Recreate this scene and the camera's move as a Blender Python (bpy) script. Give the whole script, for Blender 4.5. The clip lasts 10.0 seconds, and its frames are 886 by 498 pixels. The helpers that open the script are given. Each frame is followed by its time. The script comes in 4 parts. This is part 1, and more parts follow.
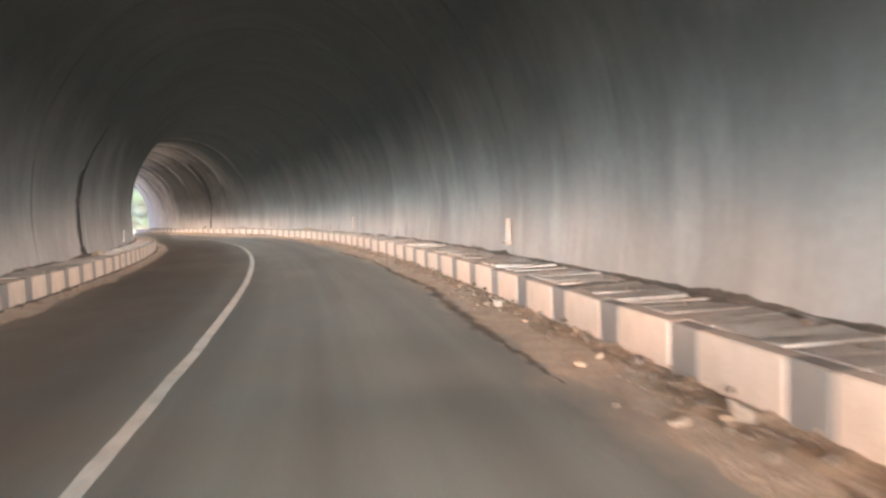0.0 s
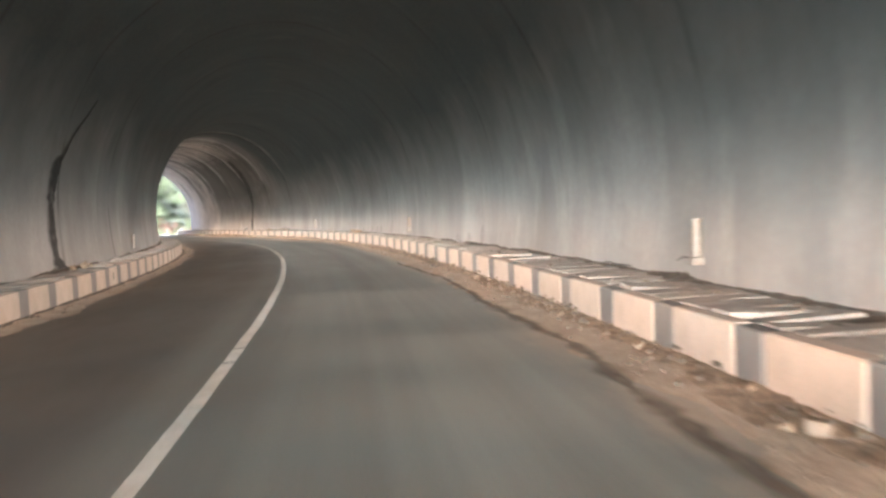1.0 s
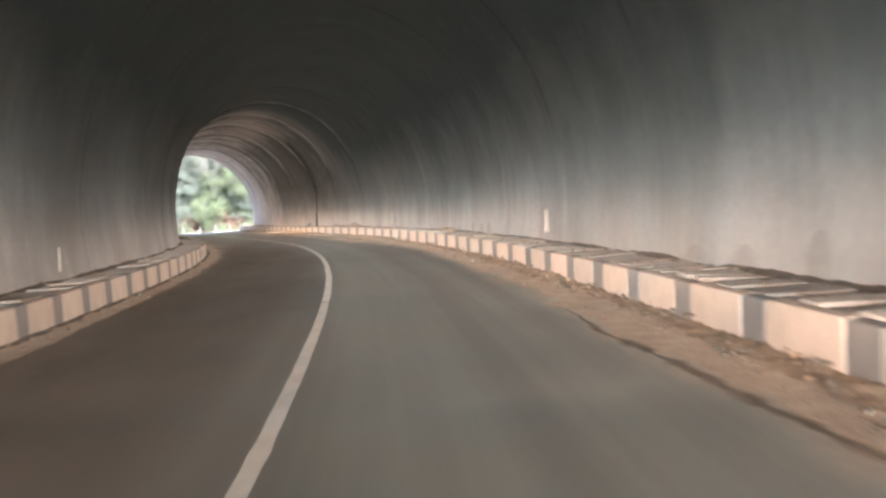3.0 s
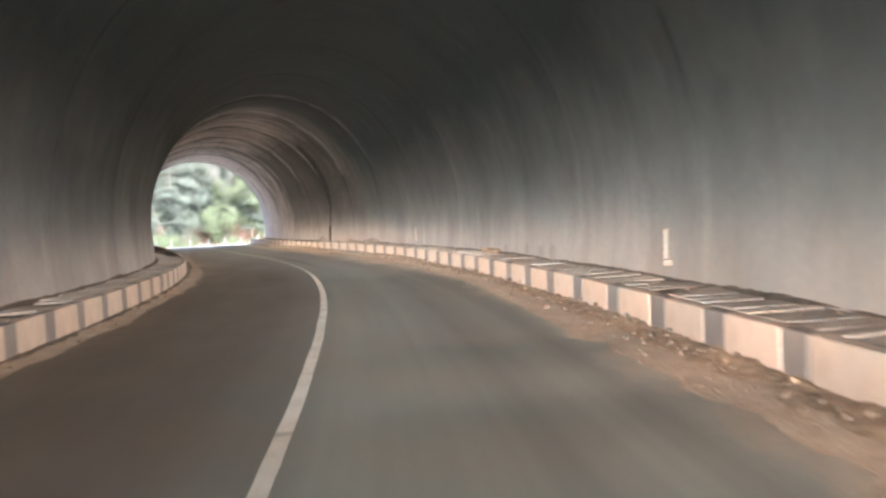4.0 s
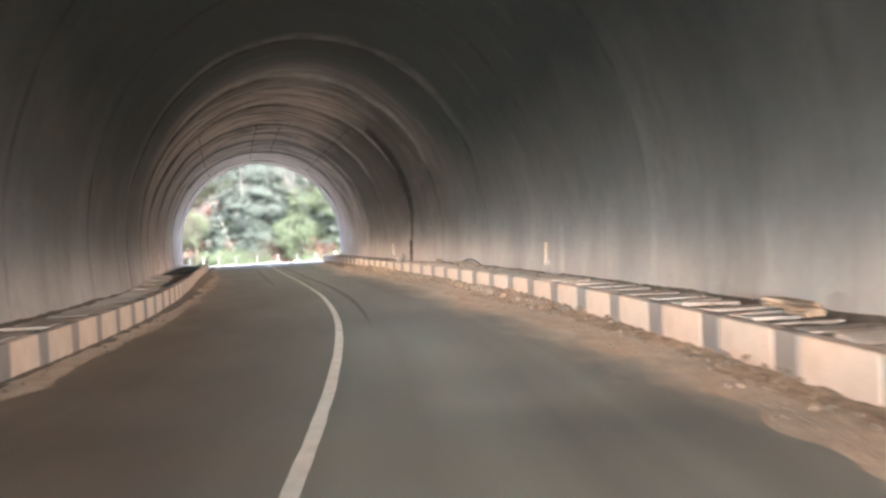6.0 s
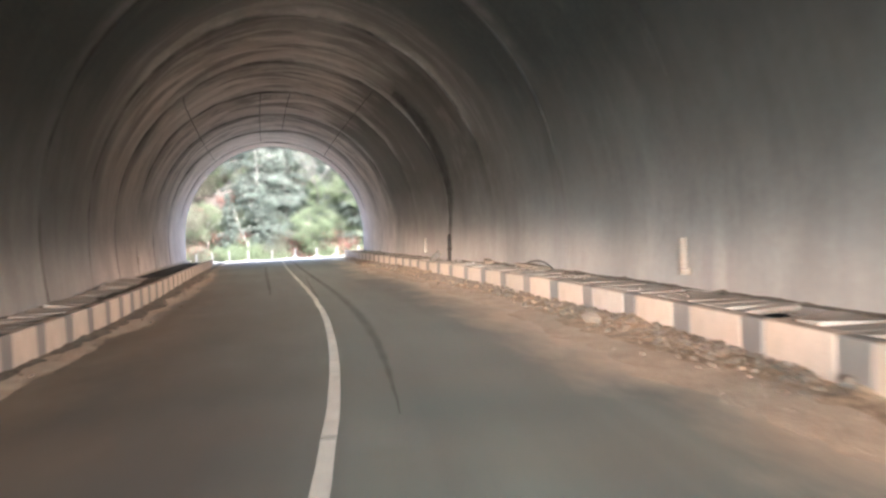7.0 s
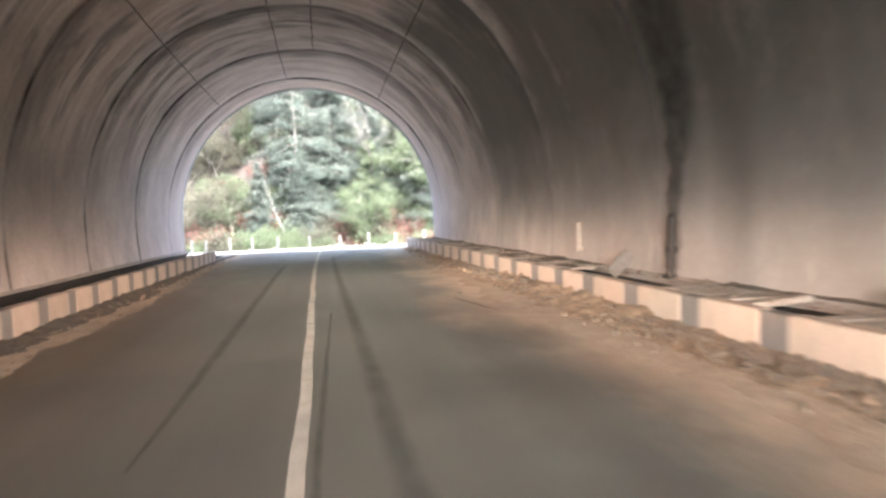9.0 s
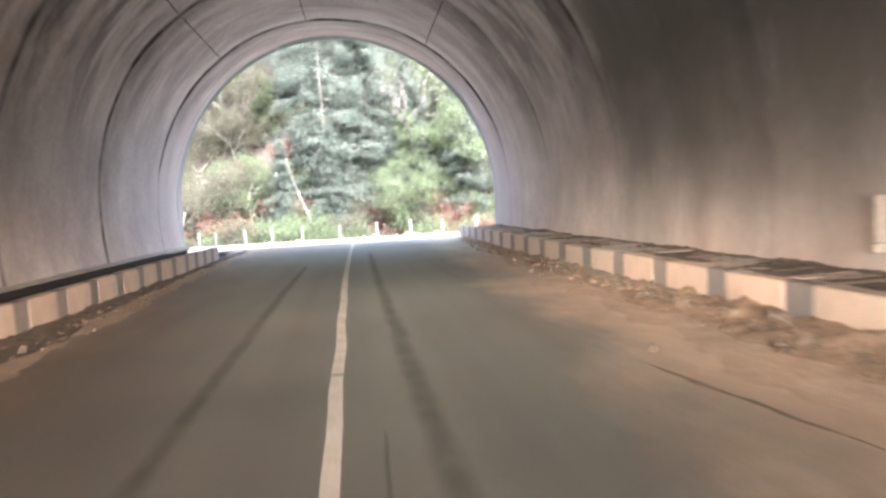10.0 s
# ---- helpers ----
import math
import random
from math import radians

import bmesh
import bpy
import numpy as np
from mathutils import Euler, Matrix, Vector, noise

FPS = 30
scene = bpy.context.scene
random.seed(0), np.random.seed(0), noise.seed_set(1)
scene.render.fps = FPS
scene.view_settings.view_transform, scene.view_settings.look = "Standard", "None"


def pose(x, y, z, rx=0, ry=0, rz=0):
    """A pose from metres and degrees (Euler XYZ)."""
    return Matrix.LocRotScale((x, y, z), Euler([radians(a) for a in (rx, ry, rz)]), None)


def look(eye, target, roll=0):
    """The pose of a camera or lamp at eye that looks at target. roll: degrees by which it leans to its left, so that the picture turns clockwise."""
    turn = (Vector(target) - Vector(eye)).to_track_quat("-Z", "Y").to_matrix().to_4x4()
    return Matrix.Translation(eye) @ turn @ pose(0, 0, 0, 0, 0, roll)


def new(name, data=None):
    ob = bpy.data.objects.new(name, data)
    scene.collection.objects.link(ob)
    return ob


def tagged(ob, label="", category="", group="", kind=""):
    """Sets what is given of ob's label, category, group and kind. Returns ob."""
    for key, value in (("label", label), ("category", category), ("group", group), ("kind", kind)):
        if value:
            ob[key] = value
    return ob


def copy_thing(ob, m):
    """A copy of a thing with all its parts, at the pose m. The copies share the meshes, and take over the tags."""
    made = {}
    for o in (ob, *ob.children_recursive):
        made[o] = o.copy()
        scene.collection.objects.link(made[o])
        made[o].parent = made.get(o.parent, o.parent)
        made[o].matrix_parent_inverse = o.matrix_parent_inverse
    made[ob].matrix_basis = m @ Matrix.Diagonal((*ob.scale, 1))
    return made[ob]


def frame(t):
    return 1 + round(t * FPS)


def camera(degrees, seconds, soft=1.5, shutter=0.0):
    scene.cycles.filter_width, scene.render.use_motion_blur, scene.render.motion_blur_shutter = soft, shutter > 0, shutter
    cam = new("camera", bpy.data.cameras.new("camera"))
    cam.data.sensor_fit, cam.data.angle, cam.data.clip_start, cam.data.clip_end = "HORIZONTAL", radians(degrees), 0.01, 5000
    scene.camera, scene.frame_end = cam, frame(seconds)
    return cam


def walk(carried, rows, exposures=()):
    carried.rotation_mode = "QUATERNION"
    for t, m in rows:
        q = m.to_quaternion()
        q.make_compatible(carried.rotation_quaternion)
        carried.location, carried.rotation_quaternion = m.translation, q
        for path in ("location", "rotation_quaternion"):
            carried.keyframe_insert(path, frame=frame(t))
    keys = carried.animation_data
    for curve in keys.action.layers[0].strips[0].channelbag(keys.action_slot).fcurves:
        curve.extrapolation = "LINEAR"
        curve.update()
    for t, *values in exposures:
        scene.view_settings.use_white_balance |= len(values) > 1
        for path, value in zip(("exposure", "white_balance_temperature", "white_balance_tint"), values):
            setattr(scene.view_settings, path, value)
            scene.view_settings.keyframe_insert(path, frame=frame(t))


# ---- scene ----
cam = camera(66.4, 10.0, soft=2.6, shutter=0.5)
# seconds, x, y, z, yaw, pitch, lean (degrees)
PATH = [
    (0.0, 0.500, -0.001, 1.336, 6.49, -3.38, -2.14),
    (0.5, -0.282, 2.485, 1.314, 8.35, -3.00, -2.13),
    (1.0, -1.103, 5.051, 1.315, 10.44, -3.24, -2.41),
    (1.5, -1.937, 7.529, 1.346, 12.47, -3.57, -2.52),
    (2.0, -2.851, 10.001, 1.319, 14.38, -4.03, -2.77),
    (2.5, -3.780, 12.349, 1.309, 15.95, -4.06, -3.11),
    (4.0, -6.829, 19.831, 1.400, 18.68, -2.59, -2.63),
    (4.5, -7.880, 22.348, 1.368, 20.25, -2.15, -2.68),
    (5.0, -8.954, 24.842, 1.387, 22.22, -1.86, -2.98),
    (5.5, -10.093, 27.211, 1.348, 24.56, -1.17, -2.85),
    (7.0, -14.523, 34.407, 1.336, 28.82, -1.49, -2.48),
    (7.5, -16.283, 36.874, 1.312, 29.32, -1.64, -2.46),
    (8.0, -18.224, 39.421, 1.297, 30.52, -1.72, -1.91),
    (8.5, -20.240, 41.931, 1.334, 31.96, -1.97, -1.75),
    (9.0, -22.361, 44.373, 1.327, 33.61, -2.82, -2.17),
    (9.5, -24.516, 46.675, 1.279, 35.26, -3.25, -2.53),
    (10.0, -26.619, 48.803, 1.247, 36.37, -3.90, -3.09),
]


def eye_pose(x, y, z, yaw, pitch, lean):
    a, b = radians(yaw), radians(pitch)
    ahead = Vector((-math.sin(a) * math.cos(b), math.cos(a) * math.cos(b), math.sin(b)))
    return look((x, y, z), Vector((x, y, z)) + ahead, lean)


walk(cam, [(row[0], eye_pose(*row[1:])) for row in PATH], exposures=[(0.0, 4.7, 5800, 4), (1.0, 4.63, 5760, 1), (2.5, 4.5, 5850, 3), (5.0, 4.4, 5850, 3), (7.5, 4.36, 5900, 4), (10.0, 4.34, 5880, 4)])

# ---- light ----
SUN_ELEVATION, SUN_TURN = 55.0, 112.0
world = bpy.data.worlds.new("sky")
scene.world = world
world.use_nodes = True
nt = world.node_tree
sky = nt.nodes.new("ShaderNodeTexSky")
sky.sky_type, sky.sun_disc = "NISHITA", False
sky.sun_elevation, sky.sun_rotation = radians(SUN_ELEVATION), radians(SUN_TURN)
sky.air_density, sky.dust_density, sky.ozone_density = 0.55, 9.0, 0.2
nt.links.new(sky.outputs[0], nt.nodes["Background"].inputs[0])
nt.nodes["Background"].inputs[1].default_value = 0.15


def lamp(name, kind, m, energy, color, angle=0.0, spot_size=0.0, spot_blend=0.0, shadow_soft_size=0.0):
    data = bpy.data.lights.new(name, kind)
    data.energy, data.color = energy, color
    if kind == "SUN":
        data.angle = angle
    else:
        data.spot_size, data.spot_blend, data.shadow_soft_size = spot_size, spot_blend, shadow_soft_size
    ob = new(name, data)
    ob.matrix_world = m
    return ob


a, b = radians(SUN_TURN), radians(SUN_ELEVATION)
sun_from = Vector((math.sin(a) * math.cos(b), math.cos(a) * math.cos(b), math.sin(b)))
lamp("sun", "SUN", look(sun_from * 100, (0, 0, 0)), 4.0, (1.0, 0.93, 0.9), angle=radians(60))

# ---- plan: a line along the front of the outer kerb, with offsets to its left ----
START = (3.177, 0.001, 0.2813)
KNOTS = (-25.0, 0.0, 15.0, 30.0, 45.0, 60.0, 72.0, 100.0)
BENDS = (0.00114, 0.00231, 0.00611, 0.00868, 0.01619, 0.00058, -0.00200, -0.00044)
STEP = 0.25
S_IN, S_OUT = -32.0, 81.0
LINE, LEFT, KERB = 3.84, 7.33, 0.42
_s = np.arange(-60.0, 110.0, STEP)
_k = np.interp(_s, KNOTS, BENDS)
_i0 = int(np.argmin(abs(_s)))
_th = np.concatenate([[0], np.cumsum((_k[1:] + _k[:-1]) / 2 * STEP)])
_th = _th - _th[_i0] + START[2]
_x = np.concatenate([[0], np.cumsum(-(np.sin(_th[1:]) + np.sin(_th[:-1])) / 2 * STEP)])
_y = np.concatenate([[0], np.cumsum((np.cos(_th[1:]) + np.cos(_th[:-1])) / 2 * STEP)])
_x, _y = _x - _x[_i0] + START[0], _y - _y[_i0] + START[1]


def turn(s):
    return float(np.interp(s, _s, _th))


def at(s, off, z=0.0):
    th = turn(s)
    return Vector((float(np.interp(s, _s, _x)) - math.cos(th) * off, float(np.interp(s, _s, _y)) - math.sin(th) * off, z))


def station(s, off, z=0.0, rz=0.0, rx=0.0, ry=0.0):
    """A pose at s, off, with its y axis along the road."""
    p = at(s, off, z)
    return pose(p.x, p.y, p.z, rx, ry, math.degrees(turn(s)) + rz)


# Still fill spots added along the lane, standing in for the moving headlamps: flat, wide low beams at even stations.
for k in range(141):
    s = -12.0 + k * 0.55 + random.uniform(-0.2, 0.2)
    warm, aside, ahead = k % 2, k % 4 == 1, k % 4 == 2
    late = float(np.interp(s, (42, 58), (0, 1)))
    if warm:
        # warm fill, turned to the kerb, or over the other lane
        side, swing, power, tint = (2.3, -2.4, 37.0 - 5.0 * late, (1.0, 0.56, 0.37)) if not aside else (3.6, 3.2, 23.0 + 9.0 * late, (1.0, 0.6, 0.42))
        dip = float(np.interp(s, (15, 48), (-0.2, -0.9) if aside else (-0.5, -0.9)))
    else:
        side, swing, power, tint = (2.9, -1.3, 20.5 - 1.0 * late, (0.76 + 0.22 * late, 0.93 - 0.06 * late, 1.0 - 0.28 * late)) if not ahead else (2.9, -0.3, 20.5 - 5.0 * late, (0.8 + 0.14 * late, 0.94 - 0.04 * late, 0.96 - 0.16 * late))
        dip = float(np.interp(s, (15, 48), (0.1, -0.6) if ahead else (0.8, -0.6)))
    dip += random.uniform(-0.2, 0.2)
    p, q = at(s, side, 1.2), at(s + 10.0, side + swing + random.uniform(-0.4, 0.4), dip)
    lamp("headlamp_fill", "SPOT", look(p, q) @ Matrix.Diagonal((3.8, 1.0, 1.0, 1.0)), power, tint, spot_size=radians(34 if warm else 36), spot_blend=1.0, shadow_soft_size=0.12)

# ---- materials ----
class Mat:
    """A small builder of node materials."""

    def __init__(self, name, roughness=0.8, metallic=0.0):
        self.mat = bpy.data.materials.new(name)
        self.mat.use_nodes = True
        self.nt = self.mat.node_tree
        self.bsdf = self.nt.nodes["Principled BSDF"]
        self.bsdf.inputs["Roughness"].default_value = roughness
        self.bsdf.inputs["Metallic"].default_value = metallic
        self.uv = None

    def node(self, kind, **values):
        n = self.nt.nodes.new(kind)
        for key, value in values.items():
            n.inputs[key].default_value = value
        return n

    def link(self, a, b):
        self.nt.links.new(a, b)

    def coords(self, scale=(1, 1, 1), uv=False, shift=(0, 0, 0)):
        src = self.node("ShaderNodeTexCoord").outputs["UV" if uv else "Object"]
        m = self.node("ShaderNodeMapping", Scale=scale, Location=shift)
        self.link(src, m.inputs["Vector"])
        return m.outputs[0]

    def noise(self, scale, detail=4.0, stretch=(1, 1, 1), uv=False, rough=0.55, shift=(0, 0, 0)):
        n = self.node("ShaderNodeTexNoise", Scale=scale, Detail=detail, Roughness=rough)
        self.link(self.coords(stretch, uv, shift), n.inputs["Vector"])
        return n.outputs["Fac"]

    def ramp(self, fac, low, high, to=(0.0, 1.0)):
        n = self.node("ShaderNodeMapRange")
        n.inputs["From Min"].default_value, n.inputs["From Max"].default_value = low, high
        n.inputs["To Min"].default_value, n.inputs["To Max"].default_value = to
        self.link(fac, n.inputs["Value"])
        return n.outputs[0]

    def times(self, a, b, op="MULTIPLY"):
        n = self.node("ShaderNodeMath")
        n.operation = op
        for i, v in enumerate((a, b)):
            if isinstance(v, (int, float)):
                n.inputs[i].default_value = v
            else:
                self.link(v, n.inputs[i])
        return n.outputs[0]

    def mix(self, fac, a, b):
        n = self.nt.nodes.new("ShaderNodeMix")
        n.data_type = "RGBA"
        for i, v in ((0, fac), (6, a), (7, b)):
            if isinstance(v, tuple):
                n.inputs[i].default_value = (*v, 1.0)
            elif isinstance(v, (int, float)):
                n.inputs[i].default_value = v
            else:
                self.link(v, n.inputs[i])
        return n.outputs[2]

    def split_uv(self):
        src = self.node("ShaderNodeTexCoord").outputs["UV"]
        n = self.node("ShaderNodeSeparateXYZ")
        self.link(src, n.inputs[0])
        return n.outputs[0], n.outputs[1]

    def chance(self, island=False):
        if island:
            return self.nt.nodes.new("ShaderNodeNewGeometry").outputs["Random Per Island"]
        return self.nt.nodes.new("ShaderNodeObjectInfo").outputs["Random"]

    def color(self, value):
        if isinstance(value, tuple):
            self.bsdf.inputs["Base Color"].default_value = (*value, 1.0)
        else:
            self.link(value, self.bsdf.inputs["Base Color"])
        return self

    def bump(self, height, strength=0.4, distance=0.02):
        n = self.node("ShaderNodeBump", Strength=strength, Distance=distance)
        self.link(height, n.inputs["Height"])
        self.link(n.outputs[0], self.bsdf.inputs["Normal"])
        return self

    def rough(self, fac):
        self.link(fac, self.bsdf.inputs["Roughness"])
        return self


def lining_material():
    m = Mat("tunnel_concrete", 0.85)
    u, v = m.split_uv()
    grain = m.noise(9.0, 8.0, (1, 1, 1), True)
    blotch = m.noise(0.35, 5.0, (1, 0.7, 1), True, 0.6)
    streak = m.noise(1.0, 6.0, (0.45, 0.16, 1), True, 0.58)
    fine_streak = m.noise(1.0, 6.0, (1.9, 0.24, 1), True, 0.62, (9, 2, 0))
    c = m.mix(m.ramp(blotch, 0.35, 0.68), (0.30, 0.288, 0.27), (0.41, 0.395, 0.37))
    c = m.mix(m.times(m.ramp(streak, 0.46, 0.66), 0.36), c, (0.17, 0.16, 0.148))
    c = m.mix(m.times(m.ramp(fine_streak, 0.48, 0.68), 0.22), c, (0.15, 0.14, 0.13))
    spot = m.noise(1.3, 7.0, (1, 0.8, 1), True, 0.68, (12, 40, 0))
    c = m.mix(m.ramp(spot, 0.52, 0.72, (0.0, 0.3)), c, (0.2, 0.19, 0.175))
    c = m.mix(m.times(m.ramp(m.noise(1.0, 5.0, (0.9, 0.2, 1), True, 0.6, (31, 7, 0)), 0.55, 0.7), 0.42), c, (0.54, 0.52, 0.48))
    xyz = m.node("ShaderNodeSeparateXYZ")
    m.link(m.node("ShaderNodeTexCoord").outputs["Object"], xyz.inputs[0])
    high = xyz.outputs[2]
    # the crown darkens with height: shade above the beams painted in, with a torn edge
    crown_shade = m.ramp(m.times(high, m.times(m.noise(0.5, 6.0, (1, 0.6, 1), True, 0.65), 2.6), "ADD"), 3.2, 5.8)
    c = m.mix(m.times(crown_shade, m.times(m.ramp(u, 4.0, 24.0, (0.72, 0.86)), m.ramp(u, 53.5, 60.0, (1.0, 0.0)))), c, (0.046, 0.072, 0.074))
    # towards the mouth the face is paler: daylight on it put into the colour
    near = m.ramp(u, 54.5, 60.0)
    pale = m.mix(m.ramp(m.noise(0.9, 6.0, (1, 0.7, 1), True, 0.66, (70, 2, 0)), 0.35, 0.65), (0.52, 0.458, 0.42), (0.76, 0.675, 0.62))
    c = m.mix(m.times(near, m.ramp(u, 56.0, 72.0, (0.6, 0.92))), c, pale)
    # last length darker and pinker, offsetting the daylight that falls there
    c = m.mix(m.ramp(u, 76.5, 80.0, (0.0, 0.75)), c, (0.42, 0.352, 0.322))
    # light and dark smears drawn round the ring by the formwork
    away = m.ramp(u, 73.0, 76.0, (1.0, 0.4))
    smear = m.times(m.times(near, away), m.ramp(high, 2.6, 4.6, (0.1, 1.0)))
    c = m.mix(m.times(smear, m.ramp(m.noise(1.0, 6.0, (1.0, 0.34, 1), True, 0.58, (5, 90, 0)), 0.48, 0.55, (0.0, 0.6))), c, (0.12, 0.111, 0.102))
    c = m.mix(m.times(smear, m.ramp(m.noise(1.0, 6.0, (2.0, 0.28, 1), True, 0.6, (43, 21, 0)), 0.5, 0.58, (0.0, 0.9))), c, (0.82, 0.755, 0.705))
    # olive damp film on the outer haunch up to the joint before the last lengths; its darker top is painted shade above
    # the beams
    film = m.times(m.ramp(m.times(u, m.times(m.noise(0.5, 6.0, (1, 1, 1), True, 0.65, (2, 33, 0)), 9.0), "ADD"), 59.0, 63.0), m.ramp(m.times(u, m.times(m.noise(0.9, 5.0, (1, 1, 1), True, 0.6, (8, 3, 0)), 1.6), "ADD"), 70.6, 71.4, (1.0, 0.0)))
    film = m.times(film, m.ramp(m.times(v, m.times(m.noise(0.7, 6.0, (1, 0.6, 1), True, 0.65, (6, 3, 0)), 3.0), "ADD"), 7.6, 9.4, (0.95, 0.0)))
    film = m.times(film, m.ramp(m.times(high, m.times(m.noise(0.6, 5.0, (1, 1, 1), True, 0.6, (1, 80, 0)), 2.0), "ADD"), 2.6, 4.2, (0.5, 1.0)))
    c = m.mix(film, c, (0.155, 0.151, 0.135))
    # each cast length is dark past its near joint, damp and the step's shade in one tone, and cleans up to a pale lip
    # at the next
    place = m.times(m.times(m.times(u, -79.0, "ADD"), 1 / 4.4), 1.0, "FRACT")
    torn = m.times(m.times(m.noise(1.0, 7.0, (0.5, 0.3, 1), True, 0.7, (55, 5, 0)), -0.5, "ADD"), 1.3)
    reach = m.times(m.ramp(u, 47.0, 58.0), m.ramp(u, 74.0, 80.5, (1.0, 0.35)))
    aloft = m.ramp(m.times(high, m.times(m.noise(0.6, 5.0, (1, 1, 1), True, 0.6, (1, 80, 0)), 2.0), "ADD"), 2.6, 5.2, (0.12, 1.0))
    damp = m.times(m.times(m.ramp(m.times(place, torn, "ADD"), 0.04, 0.28, (0.55, 0.0)), reach), aloft)
    c = m.mix(damp, c, (0.075, 0.07, 0.065))
    # the lip is a painted highlight, for the joint edges that catch light aloft
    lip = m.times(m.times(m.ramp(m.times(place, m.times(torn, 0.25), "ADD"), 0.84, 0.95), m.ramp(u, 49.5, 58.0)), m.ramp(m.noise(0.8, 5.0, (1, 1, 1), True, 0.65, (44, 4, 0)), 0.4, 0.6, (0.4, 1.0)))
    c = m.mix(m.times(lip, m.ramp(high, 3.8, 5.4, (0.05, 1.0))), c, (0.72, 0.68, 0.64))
    # dirt in the joints
    patchy = m.ramp(m.noise(0.7, 4.0, (1, 1, 1), True, 0.6, (3, 9, 0)), 0.36, 0.6, (0.25, 1.0))
    cyc = m.times(m.times(m.times(m.times(u, m.times(m.noise(0.8, 4.0, (1, 1, 1), True), 0.1), "ADD"), -79.05, "ADD"), 1 / 4.4), 0.5, "PINGPONG")
    patchy = m.times(patchy, m.ramp(m.noise(1.0, 3.0, (0.3, 0.55, 1), True, 0.5, (2, 17, 0)), 0.4, 0.52, (0.2, 1.0)))
    seam = m.times(m.ramp(cyc, 0.004, 0.02, (1.0, 0.0)), patchy)
    c = m.mix(m.times(m.times(seam, m.times(m.ramp(high, 2.0, 4.0, (0.2, 1.0)), m.ramp(v, 9.0, 11.0), "MAXIMUM")), m.ramp(u, 46.0, 58.0, (0.6, 0.95))), c, (0.045, 0.042, 0.04))
    # pale lime runs
    lime = m.ramp(m.noise(1.0, 7.0, (1.1, 0.45, 1), True, 0.7, (77, 3, 0)), 0.57, 0.7)
    c = m.mix(m.times(lime, m.ramp(u, 52.0, 64.0, (0.08, 0.4))), c, (0.6, 0.57, 0.53))
    c = m.mix(m.ramp(grain, 0.3, 0.7, (0.0, 0.22)), c, (0.2, 0.19, 0.17))
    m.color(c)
    return m.bump(m.times(m.times(grain, 0.35), m.times(blotch, 0.9), "ADD"), 0.5, 0.03).mat


